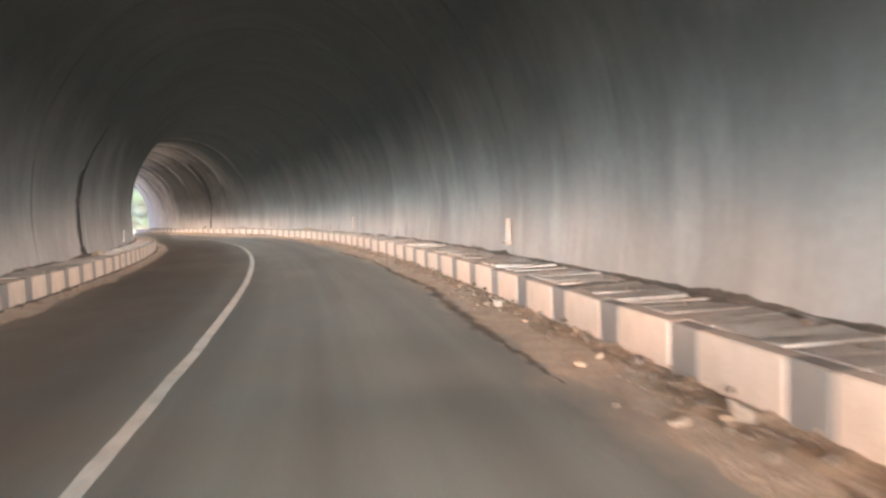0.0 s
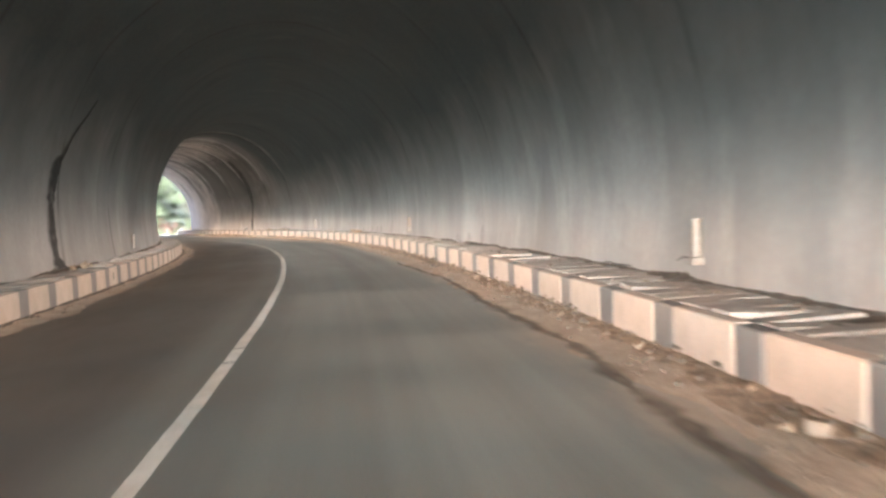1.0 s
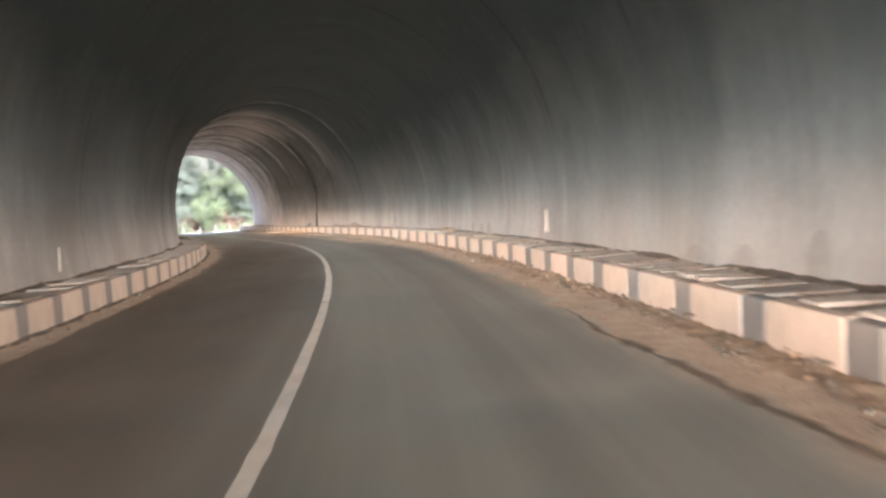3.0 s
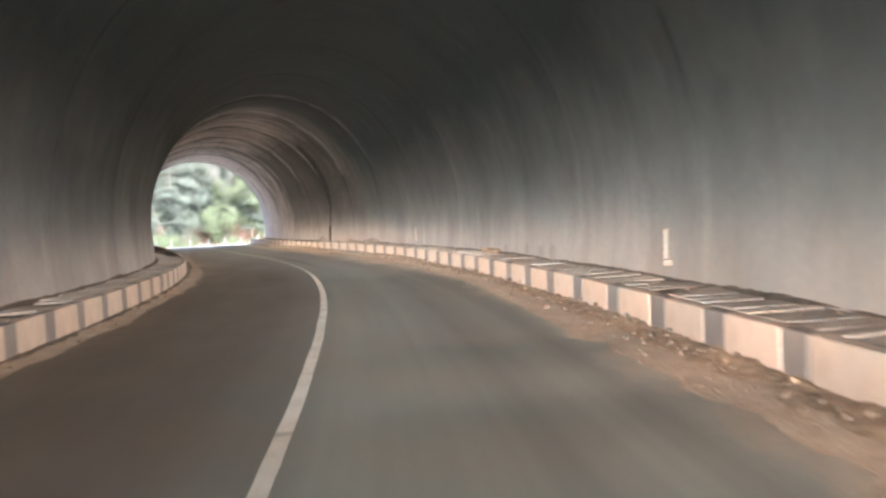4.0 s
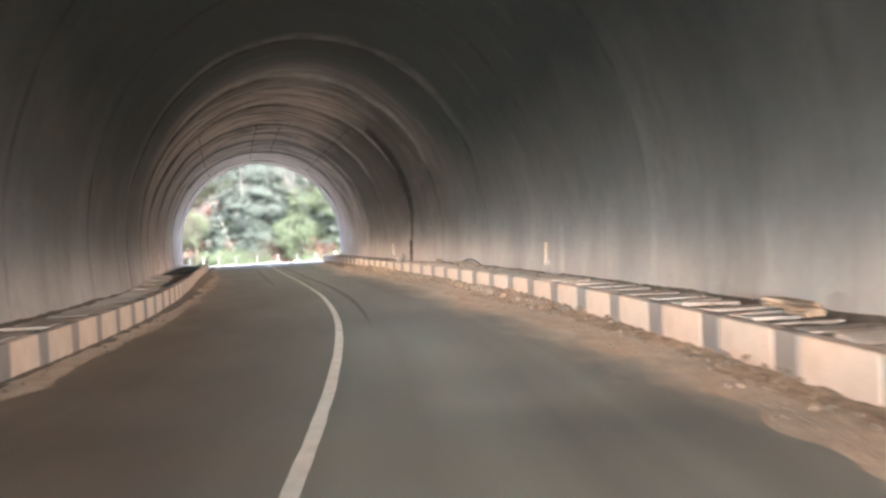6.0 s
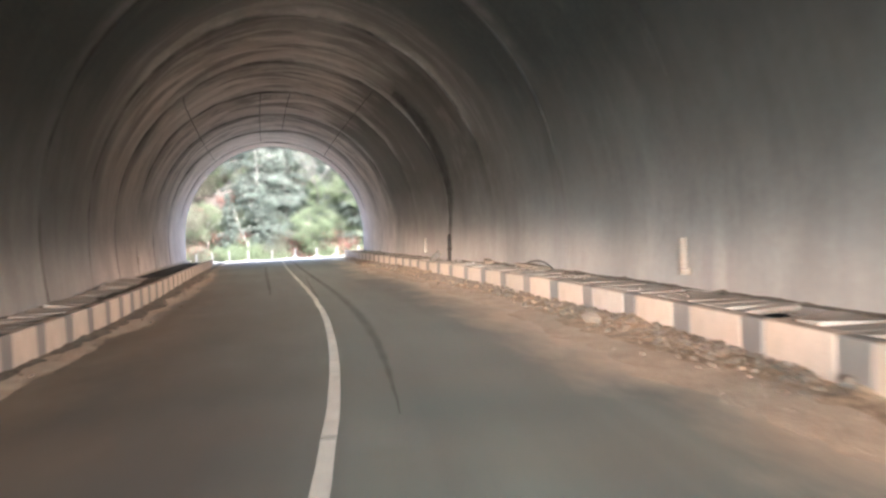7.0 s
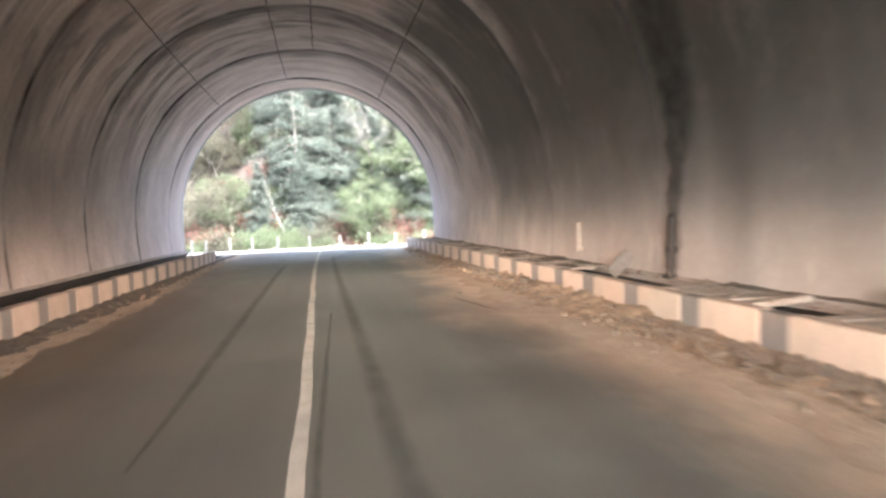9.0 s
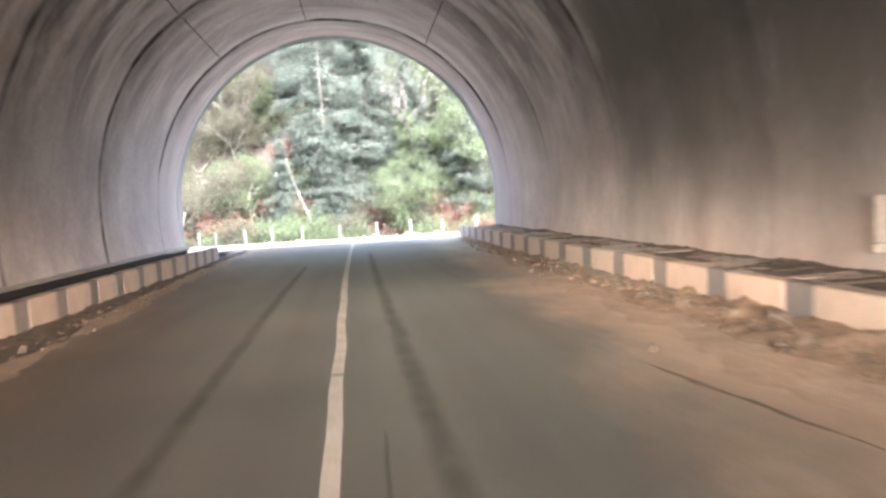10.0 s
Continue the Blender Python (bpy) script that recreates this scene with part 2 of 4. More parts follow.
def road_material():
    m = Mat("dusty_asphalt", 0.75)
    u, v = m.split_uv()
    fine = m.noise(60.0, 4.0, (1, 1, 1), True)
    patch = m.noise(0.4, 6.0, (0.5, 1.2, 1), True, 0.62)
    tracks = m.noise(1.0, 3.0, (0.03, 1.5, 1), True, 0.5)
    c = m.mix(m.ramp(patch, 0.35, 0.7), (0.155, 0.166, 0.151), (0.24, 0.254, 0.231))
    # lighter at the start, darker midway: the road's uneven lighting set in its colour
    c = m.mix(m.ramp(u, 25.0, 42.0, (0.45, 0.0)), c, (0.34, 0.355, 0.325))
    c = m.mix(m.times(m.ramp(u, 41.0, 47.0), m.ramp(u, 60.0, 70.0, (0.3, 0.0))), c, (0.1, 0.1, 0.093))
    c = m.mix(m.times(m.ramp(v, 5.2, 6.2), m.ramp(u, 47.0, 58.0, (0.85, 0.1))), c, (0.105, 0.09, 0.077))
    c = m.mix(m.ramp(tracks, 0.38, 0.66, (0.0, 0.55)), c, (0.095, 0.094, 0.09))
    edge = m.times(v, -(1.6 + LEFT / 2), "ADD")
    away = m.nt.nodes.new("ShaderNodeMath")
    away.operation = "ABSOLUTE"
    m.link(edge, away.inputs[0])
    dust = m.times(away.outputs[0], m.times(m.noise(0.7, 6.0, (0.6, 1, 1), True, 0.68), 2.6), "ADD")
    spill = m.times(m.times(m.times(m.ramp(u, 38.0, 48.0), m.ramp(u, 51.0, 58.0, (1.0, 0.75))), m.ramp(v, 2.5, 6.0, (1.15, 0.6))), -0.5, "ADD")
    dust = m.ramp(m.times(dust, spill, "ADD"), 3.4, 4.3)
    silt = m.mix(m.ramp(m.noise(2.0, 6.0, (0.5, 1, 1), True, 0.65), 0.35, 0.7), (0.44, 0.352, 0.268), (0.64, 0.525, 0.405))
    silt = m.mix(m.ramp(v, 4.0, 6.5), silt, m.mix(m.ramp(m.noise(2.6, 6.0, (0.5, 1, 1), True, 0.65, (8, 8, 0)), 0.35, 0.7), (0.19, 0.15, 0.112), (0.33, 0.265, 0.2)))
    c = m.mix(m.times(dust, 0.94), c, silt)
    # a thin spread of sand beyond the drift where water has run out over the lane
    spread = m.times(m.times(v, m.times(m.noise(0.8, 6.0, (0.5, 1, 1), True, 0.65, (61, 6, 0)), 2.2), "ADD"), m.times(m.ramp(u, 55.5, 60.5, (2.0, 0.0)), m.ramp(u, 63.5, 67.0, (0.0, 2.0)), "ADD"), "ADD")
    c = m.mix(m.ramp(spread, 3.9, 5.0, (0.96, 0.0)), c, silt)
    # greasy dark patches in the right lane
    lane = m.times(m.ramp(v, 2.4, 3.0), m.ramp(v, 4.0, 4.8, (1.0, 0.0)))
    spots = m.times(m.times(m.ramp(u, 49.5, 52.0), m.ramp(u, 61.0, 64.0, (1.0, 0.0))), m.ramp(m.noise(0.5, 6.0, (0.7, 0.9, 1), True, 0.65, (25, 14, 0)), 0.46, 0.6, (0.0, 0.5)))
    c = m.mix(m.times(lane, spots), c, (0.1, 0.096, 0.088))
    # paler towards the mouth: sky glare on the road painted in
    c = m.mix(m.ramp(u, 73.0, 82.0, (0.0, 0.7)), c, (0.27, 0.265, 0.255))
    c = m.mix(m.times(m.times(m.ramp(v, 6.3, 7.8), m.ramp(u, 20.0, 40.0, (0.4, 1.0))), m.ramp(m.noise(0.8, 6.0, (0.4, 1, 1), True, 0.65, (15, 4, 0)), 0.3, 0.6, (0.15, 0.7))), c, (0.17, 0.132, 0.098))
    film = m.ramp(m.noise(0.22, 5.0, (0.5, 1.4, 1), True, 0.6, (5, 50, 0)), 0.42, 0.68)
    c = m.mix(m.times(film, m.ramp(v, 4.0, 6.0, (0.12, 0.35))), c, (0.2, 0.172, 0.138))
    c = m.mix(m.ramp(fine, 0.3, 0.75, (0.0, 0.35)), c, (0.085, 0.083, 0.08))
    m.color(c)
    m.rough(m.ramp(patch, 0.3, 0.7, (0.42, 0.6)))
    return m.bump(fine, 0.35, 0.008).mat


def dirt_material(name, dark, light, scale=3.0):
    m = Mat(name, 0.95)
    n1, n2 = m.noise(scale, 8.0, rough=0.65), m.noise(scale * 9, 5.0)
    c = m.mix(m.ramp(n1, 0.32, 0.68), dark, light)
    c = m.mix(m.ramp(n2, 0.35, 0.7, (0.0, 0.45)), c, tuple(x * 0.55 for x in dark))
    m.color(c)
    return m.bump(m.times(n1, n2, "ADD"), 0.8, 0.03).mat


def paint_material(name, base, worn, wear=0.5):
    m = Mat(name, 0.7)
    n1, n2 = m.noise(3.5, 7.0, (1, 1, 0.6), rough=0.65), m.noise(38.0, 4.0)
    c = m.mix(m.ramp(n1, 0.42, 0.78, (0.0, wear)), base, worn)
    c = m.mix(m.times(m.chance(), 0.3), c, worn)
    c = m.mix(m.ramp(n2, 0.5, 0.8, (0.0, 0.3)), c, tuple(x * 0.5 for x in worn))
    m.color(c)
    return m.bump(m.times(n1, m.times(n2, 0.3), "ADD"), 0.4, 0.012).mat


def slab_material():
    m = Mat("cover_slab_concrete", 0.9)
    n1, n2 = m.noise(2.5, 7.0, rough=0.65), m.noise(30.0, 5.0)
    c = m.mix(m.chance(), (0.32, 0.29, 0.255), (0.46, 0.42, 0.37))
    c = m.mix(m.ramp(n1, 0.45, 0.75, (0.0, 0.6)), c, (0.15, 0.13, 0.105))
    c = m.mix(m.ramp(n2, 0.45, 0.8, (0.0, 0.4)), c, (0.07, 0.065, 0.06))
    m.color(c)
    return m.bump(m.times(n1, n2, "ADD"), 0.7, 0.02).mat


def leaf_material(name, dark, light):
    m = Mat(name, 0.85)
    m.bsdf.inputs["Specular IOR Level"].default_value = 0.08
    c = m.mix(m.chance(True), dark, light)
    c = m.mix(m.times(m.chance(), 0.35), c, tuple(x * 0.6 for x in dark))
    m.color(c)
    m.bsdf.inputs["Subsurface Weight"].default_value = 0.0
    t = m.node("ShaderNodeBsdfTranslucent")
    m.link(c, t.inputs["Color"])
    mix = m.node("ShaderNodeMixShader", Fac=0.65)
    m.link(m.bsdf.outputs[0], mix.inputs[1])
    m.link(t.outputs[0], mix.inputs[2])
    m.link(mix.outputs[0], m.nt.nodes["Material Output"].inputs["Surface"])
    return m.mat


def bark_material(name, dark, light):
    m = Mat(name, 0.9)
    n = m.noise(6.0, 7.0, (3, 3, 0.5), rough=0.65)
    m.color(m.mix(m.ramp(n, 0.3, 0.7), dark, light))
    return m.bump(n, 0.8, 0.03).mat


def plain_material(name, base, roughness=0.6, metallic=0.0, spread=0.3):
    m = Mat(name, roughness, metallic)
    n = m.noise(14.0, 6.0, rough=0.6)
    m.color(m.mix(m.ramp(n, 0.3, 0.75), base, tuple(x * (1 - spread) for x in base)))
    return m.bump(n, 0.25, 0.006).mat


LINING = lining_material()
ROAD = road_material()
SAND = dirt_material("sandy_silt", (0.36, 0.29, 0.22), (0.54, 0.445, 0.345))
RUBBLE = dirt_material("brown_rubble", (0.16, 0.121, 0.086), (0.5, 0.39, 0.275), 5.0)
STONE = dirt_material("broken_stone", (0.13, 0.105, 0.08), (0.24, 0.195, 0.15), 6.0)
WHITE = paint_material("dusty_white_paint", (0.54, 0.452, 0.375), (0.33, 0.27, 0.21), 0.7)
GREY = paint_material("faded_black_paint", (0.155, 0.15, 0.145), (0.27, 0.245, 0.215), 0.7)
LINE_PAINT = paint_material("road_line_paint", (0.62, 0.60, 0.55), (0.30, 0.28, 0.24), 0.6)
SLAB = slab_material()
SPOIL = dirt_material("dark_spoil", (0.07, 0.062, 0.052), (0.19, 0.16, 0.125), 7.0)
# near-black base colour that carries the shade inside the ducts
DUCT = dirt_material("shaded_duct_concrete", (0.014, 0.014, 0.013), (0.035, 0.033, 0.03))
PIPE_WHITE = plain_material("dusty_white_plastic", (0.35, 0.31, 0.265), 0.7)
IRON = plain_material("dark_iron", (0.05, 0.046, 0.042), 0.7, 0.3)
DAMP = dirt_material("damp_stain", (0.035, 0.033, 0.03), (0.075, 0.07, 0.063), 4.0)
EARTH = dirt_material("hillside_soil", (0.022, 0.0155, 0.0125), (0.036, 0.026, 0.021), 0.6)
APRON = dirt_material("dusty_road", (0.105, 0.1, 0.1), (0.15, 0.142, 0.142), 0.8)
POST = paint_material("white_post_paint", (0.17, 0.165, 0.163), (0.115, 0.112, 0.108), 0.4)


# ---- building helpers ----
def mesh_of(name, bm, *materials, smooth=False):
    me = bpy.data.meshes.new(name)
    bm.normal_update()
    bm.to_mesh(me)
    bm.free()
    for m in materials:
        me.materials.append(m)
    if smooth:
        me.polygons.foreach_set("use_smooth", [True] * len(me.polygons))
    return me


def thing(name, label, category, m=None, group="", kind="", data=None):
    ob = new(name, data)
    if m is not None:
        ob.matrix_world = m
    return tagged(ob, label, category, group, kind)


def part(name, bm, material, parent, label="", smooth=False):
    ob = new(name, bm if isinstance(bm, bpy.types.Mesh) else mesh_of(name, bm, material, smooth=smooth))
    ob.parent = parent
    return tagged(ob, label)


def box(bm, size, m=None, bevel=0.0):
    made = bmesh.ops.create_cube(bm, size=1.0, matrix=(m or Matrix()) @ Matrix.Diagonal((*size, 1)))
    if bevel:
        edges = list({e for v in made["verts"] for e in v.link_edges})
        bmesh.ops.bevel(bm, geom=edges, offset=bevel, segments=1, affect="EDGES")
    return bm


def rod(bm, r1, r2, a, b, seg=8):
    a, b = Vector(a), Vector(b)
    d = b - a
    m = Matrix.Translation((a + b) / 2) @ d.to_track_quat("Z", "Y").to_matrix().to_4x4()
    bmesh.ops.create_cone(bm, cap_ends=True, segments=seg, radius1=r1, radius2=r2, depth=d.length, matrix=m)
    return bm


def swept(stations, profile, closed=False, shift=None):
    """A bmesh swept along the road through (off, z) points; its UVs are metres along and across."""
    bm = bmesh.new()
    uv = bm.loops.layers.uv.new("UVMap")
    across = [0.0]
    for (o1, z1), (o2, z2) in zip(profile, profile[1:]):
        across.append(across[-1] + math.hypot(o2 - o1, z2 - z1))
    rings = []
    for s in stations:
        ring = []
        for j, (o, z) in enumerate(profile):
            do, dz = shift(s, o, z, j) if shift else (0.0, 0.0)
            ring.append(bm.verts.new(at(s, o + do, z + dz)))
        rings.append(ring)
    n = len(profile)
    for i in range(len(stations) - 1):
        for j in range(n if closed else n - 1):
            k = (j + 1) % n
            f = bm.faces.new((rings[i][j], rings[i][k], rings[i + 1][k], rings[i + 1][j]))
            f.smooth = True
            vj, vk = across[j], across[k] if k else across[j] + 0.1
            for loop, (u, v) in zip(f.loops, ((stations[i], vj), (stations[i], vk), (stations[i + 1], vk), (stations[i + 1], vj))):
                loop[uv].uv = (u, v)
    if closed:
        bm.faces.new(rings[0])
        bm.faces.new(list(reversed(rings[-1])))
    return bm


def steps(a, b, d):
    return [float(v) for v in np.linspace(a, b, max(2, int(round((b - a) / d)) + 1))]

# ---- the tunnel's shell ----
SPRING, RISE, THICK = 1.5, 5.25, 0.45
RINGS = [79.0 - 4.4 * k for k in range(25, -1, -1)]   # cast joints of the lining
RING_STEP = [random.uniform(0.35, 1.0) for _ in RINGS]


TUCK = 0.12   # how far the walls lean in at their foot


def outer_wall(s):
    """The outer side of the bore at its springing."""
    return float(np.interp(s, (8.0, 13.0, 20.0, 28.0, 45.0, 60.0, 82.0), (-1.18, -1.22, -1.18, -1.1, -1.08, -1.05, -1.02)))


def inner_wall(s):
    """The inner side; the bore widens towards its mouth."""
    return float(np.interp(s, (45.0, 52.0, 58.0, 63.0, 70.0, 82.0), (8.3, 8.42, 8.75, 9.05, 9.18, 9.25)))


def centre(s):
    return (outer_wall(s) + inner_wall(s)) / 2


def half(s):
    return (inner_wall(s) - outer_wall(s)) / 2


def tuck(z):
    return TUCK * (1 - min(1.0, max(0.0, z) / SPRING)) ** 2


def ring_step(s):
    """How far the lining stands back at s: each cast length tapers a little, and steps at its joint."""
    d = 0.0
    near = min(1.0, max(0.0, (s - 46) / 8))
    for a, b, k in zip(RINGS, RINGS[1:] + [RINGS[-1] + 4.4], RING_STEP):
        if a <= s < b:
            d = (0.002 + 0.03 * near) * k * ((s - a) / (b - a) * 2 - 1)
    return d


def lining_profile(s, phis, foot, grow=0.0):
    """(off, z, metres from the outer foot) along the lining at s; phi is 0 at the outer springing, pi at the inner."""
    c, h = centre(s), half(s) + grow
    pts = [(c - h * math.cos(p), SPRING + (RISE + grow) * math.sin(p), SPRING + 5.2 * p) for p in phis]
    side = (-0.3, 0.0, 0.4, 0.8, 1.15)
    if foot == "outer":
        pts = [(c - h + tuck(z), z, z) for z in side] + pts
    if foot == "inner":
        pts = pts + [(c + h - tuck(z), z, 2 * SPRING + 5.2 * math.pi - z) for z in side[::-1]]
    return pts


def rough(s, o, z):
    """Unevenness of the cast face, along (off, z)."""
    d = Vector((o - centre(s), max(0.0, z - SPRING)))
    d = d.normalized() if d.length else Vector((0, 1))
    p = at(s, o, z)
    near = min(1.0, max(0.0, (s - 48) / 10))
    k = 0.05 * noise.noise(p * 0.35) + 0.018 * noise.noise(p * 1.3) + ring_step(s) * (0.2 + 0.8 * min(1.0, max(0.0, (z - 2.2) / 2.5)))
    k += near * (0.055 * noise.noise(Vector((s * 0.9, o * 0.3, z * 0.3))) + 0.015 * noise.noise(Vector((s * 3.0, o * 0.4, z * 0.4))))
    return o + k * d.x, z + k * d.y


def lining(name, phis, foot, label, category="wall"):
    stations = sorted(set(steps(S_IN, S_OUT, 0.25) + [r + d for r in RINGS for d in (-0.03, -0.005, 0.005, 0.03)]))
    bm = bmesh.new()
    uv = bm.loops.layers.uv.new("UVMap")
    rows, normals = [], []
    for s in stations:
        inner, outer = lining_profile(s, phis, foot), lining_profile(s, phis, foot, THICK)
        row = [(bm.verts.new(at(s, *rough(s, o, z))), v) for o, z, v in inner]
        row += [(bm.verts.new(at(s, o, z)), v) for o, z, v in outer[::-1]]
        rows.append(row)
        d = 0.02
        for o, z, _ in inner:
            # the face's true normal, so that walls and vault meet without a crease
            a = Vector((o - centre(s), (z - SPRING) * (half(s) / RISE) ** 2 if z > SPRING else 0.0)).normalized()
            t = (-a.y, a.x)
            u = at(s, *rough(s, o + d * t[0], z + d * t[1])) - at(s, *rough(s, o - d * t[0], z - d * t[1]))
            v = at(s + d, *rough(s + d, o, z)) - at(s - d, *rough(s - d, o, z))
            nrm = u.cross(v).normalized()
            back = at(s, centre(s), SPRING) - at(s, o, z)
            normals.append(nrm if nrm.dot(back) > 0 else -nrm)
        normals += [Vector((0, 0, 0))] * len(outer)
    n, k = len(rows[0]), len(rows[0]) // 2
    for s1, s2, r1, r2 in zip(stations, stations[1:], rows, rows[1:]):
        for j in range(n):
            a, b = j, (j + 1) % n
            f = bm.faces.new((r1[a][0], r1[b][0], r2[b][0], r2[a][0]))
            f.smooth = j < k - 1
            for loop, t in zip(f.loops, ((s1, r1[a][1]), (s1, r1[b][1]), (s2, r2[b][1]), (s2, r2[a][1]))):
                loop[uv].uv = t
    bm.faces.new([v for v, _ in rows[0]])
    bm.faces.new([v for v, _ in rows[-1]][::-1])
    # grooves between the formwork panels near the outlet, as thin dark fillets of the same mesh
    if foot is None:
        for phi, gaps in ((math.radians(57), (0, 1, 2, 3)), (math.radians(127), (0, 1, 2, 3)), (math.radians(85), (1, 2)), (math.radians(97), (0, 1, 2))):
            for g in gaps:
                a, b = RINGS[-1] - 4.4 * g - 4.3, RINGS[-1] - 4.4 * g - 0.1
                prev = None
                for s in steps(a, b, 0.2):
                    pts = []
                    for dp, lift in ((-0.0035, 0.0), (0.0, 0.012), (0.0035, 0.0)):
                        o, z, _ = lining_profile(s, (phi + dp + 0.004 * noise.noise(Vector((s * 2, phi * 9, 0))),), None)[0]
                        o, z = rough(s, o, z)
                        d = Vector((o - centre(s), z - SPRING)).normalized() * (lift - 0.002)
                        pts.append(bm.verts.new(at(s, o - d.x, z - d.y)))
                    if prev:
                        for j in (0, 1):
                            bm.faces.new((prev[j], prev[j + 1], pts[j + 1], pts[j])).material_index = 1
                    prev = pts
    normals += [Vector((0, 0, 0))] * (len(bm.verts) - len(normals))
    me = mesh_of(name, bm, LINING, DAMP)
    me.normals_split_custom_set_from_vertices(normals)
    return tagged(new(name, me), label, category, kind="structure")


ARCH = 0.32
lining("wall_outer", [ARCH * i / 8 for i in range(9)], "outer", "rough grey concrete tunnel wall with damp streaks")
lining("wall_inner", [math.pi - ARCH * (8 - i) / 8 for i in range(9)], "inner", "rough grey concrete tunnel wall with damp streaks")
lining("ceiling", [ARCH + (math.pi - 2 * ARCH) * i / 60 for i in range(61)], None, "arched concrete tunnel vault with cast joints, crown shade in its colour", "ceiling")

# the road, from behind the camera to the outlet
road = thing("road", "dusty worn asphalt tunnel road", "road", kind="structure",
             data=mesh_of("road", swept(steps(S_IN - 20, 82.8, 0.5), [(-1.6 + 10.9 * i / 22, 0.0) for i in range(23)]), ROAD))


# ---- kerbs of painted blocks, ducts and their cover slabs ----
def block_mesh(name, length, material):
    bm = bmesh.new()
    box(bm, (0.16, length, KERB + 0.1), Matrix.Translation((0, 0, (KERB - 0.1) / 2)), 0.014)
    return mesh_of(name, bm, material)


def kerb_shift(s, side):
    """The inner kerb swings out and sinks a little at its end."""
    return (float(np.interp(s, (74.0, 79.0), (0.0, 0.22))), float(np.interp(s, (72.0, 79.0), (0.0, -0.07)))) if side > 0 else (0.0, 0.0)


def kerb(name, off, side, table, pitch, dark_len, end, label):
    """table gives the number and place of some black blocks, set to fit the camera's view; the rest are spread between.
    """
    ob = thing(name, label, "kerb", kind="structure")
    n0, n1 = -int((table[0][1] - S_IN) / pitch), table[-1][0] + int((end - table[-1][1]) / pitch)
    ks, ss = [k for k, _ in table], [v for _, v in table]
    ks, ss = [n0] + ks + [n1 + 1], [ss[0] + (n0 - ks[0]) * pitch] + ss + [ss[-1] + (n1 + 1 - ks[-1]) * pitch]
    meshes = {}

    def lay(kind, a, b, material):
        length = round((b - a - 0.006) / 0.02) * 0.02
        if (kind, length) not in meshes:
            meshes[kind, length] = block_mesh(kind, length, material)
        blk = part(kind, meshes[kind, length], None, ob)
        swing, sink = kerb_shift((a + b) / 2, side)
        blk.matrix_world = station((a + b) / 2, off + swing + side * (0.08 + random.uniform(-0.002, 0.002)), sink + random.uniform(-0.008, 0.004), random.uniform(-0.2, 0.2) + (2.5 if swing else 0.0))

    for k in range(n0, n1 + 1):
        c, nxt = float(np.interp(k, ks, ss)), float(np.interp(k + 1, ks, ss))
        w = dark_len * random.uniform(0.92, 1.08) / 2
        lay("black_block", c - w, c + w, GREY)
        lay("white_block", c + w, nxt - dark_len / 2, WHITE)
    return ob


kerb("kerb_outer", 0.0, -1, [(0, 18.2), (3, 22.14), (5, 24.76), (9, 29.64), (12, 33.64), (23, 47.96), (26, 52.08), (28, 54.88), (30, 57.7), (33, 61.64), (35, 64.02), (39, 69.18)], 1.29, 0.37, 82.6, "duct kerb of white and faded black painted blocks")
kerb("kerb_inner", LEFT, 1, [(0, 14.76), (5, 20.38), (8, 23.3), (13, 28.5), (18, 34.28), (22, 39.12), (34, 52.02), (38, 56.02), (48, 66.8), (52, 71.04)], 1.06, 0.33, 78.3, "duct kerb of white and faded black painted blocks")
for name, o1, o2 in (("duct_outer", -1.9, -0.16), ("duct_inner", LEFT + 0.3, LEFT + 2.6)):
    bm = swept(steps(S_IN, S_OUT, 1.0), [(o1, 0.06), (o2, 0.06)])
    tagged(new(name, mesh_of(name, bm, DUCT)), "silted floor of the cable duct, its shade painted near-black", "duct", kind="structure")
# the ducts' back walls, low against the lining, black for the shade inside
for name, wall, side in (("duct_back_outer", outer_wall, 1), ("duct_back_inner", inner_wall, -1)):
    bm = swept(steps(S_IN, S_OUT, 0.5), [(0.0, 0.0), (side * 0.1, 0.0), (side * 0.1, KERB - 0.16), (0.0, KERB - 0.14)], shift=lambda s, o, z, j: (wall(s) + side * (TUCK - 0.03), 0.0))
    tagged(new(name, mesh_of(name, bm, DUCT)), "back wall of the cable duct, its shade painted black", "duct", kind="structure")


def slab_mesh(width, length, chips):
    bm = bmesh.new()
    box(bm, (length, width, 0.06), None, 0.008)
    for v in bm.verts:
        if random.random() < chips:
            v.co += Vector((random.uniform(-0.05, 0.02) * (1 if v.co.x > 0 else -1), random.uniform(-0.03, 0.01) * (1 if v.co.y > 0 else -1), 0))
    return mesh_of("slab", bm, SLAB)


def cover_drop(s, side):
    """How much lower the covers lie along the wall; the inner duct's have sunk before the mouth."""
    return float(np.interp(s, (48.0, 58.0), (0.0, 0.14))) if side > 0 else 0.0


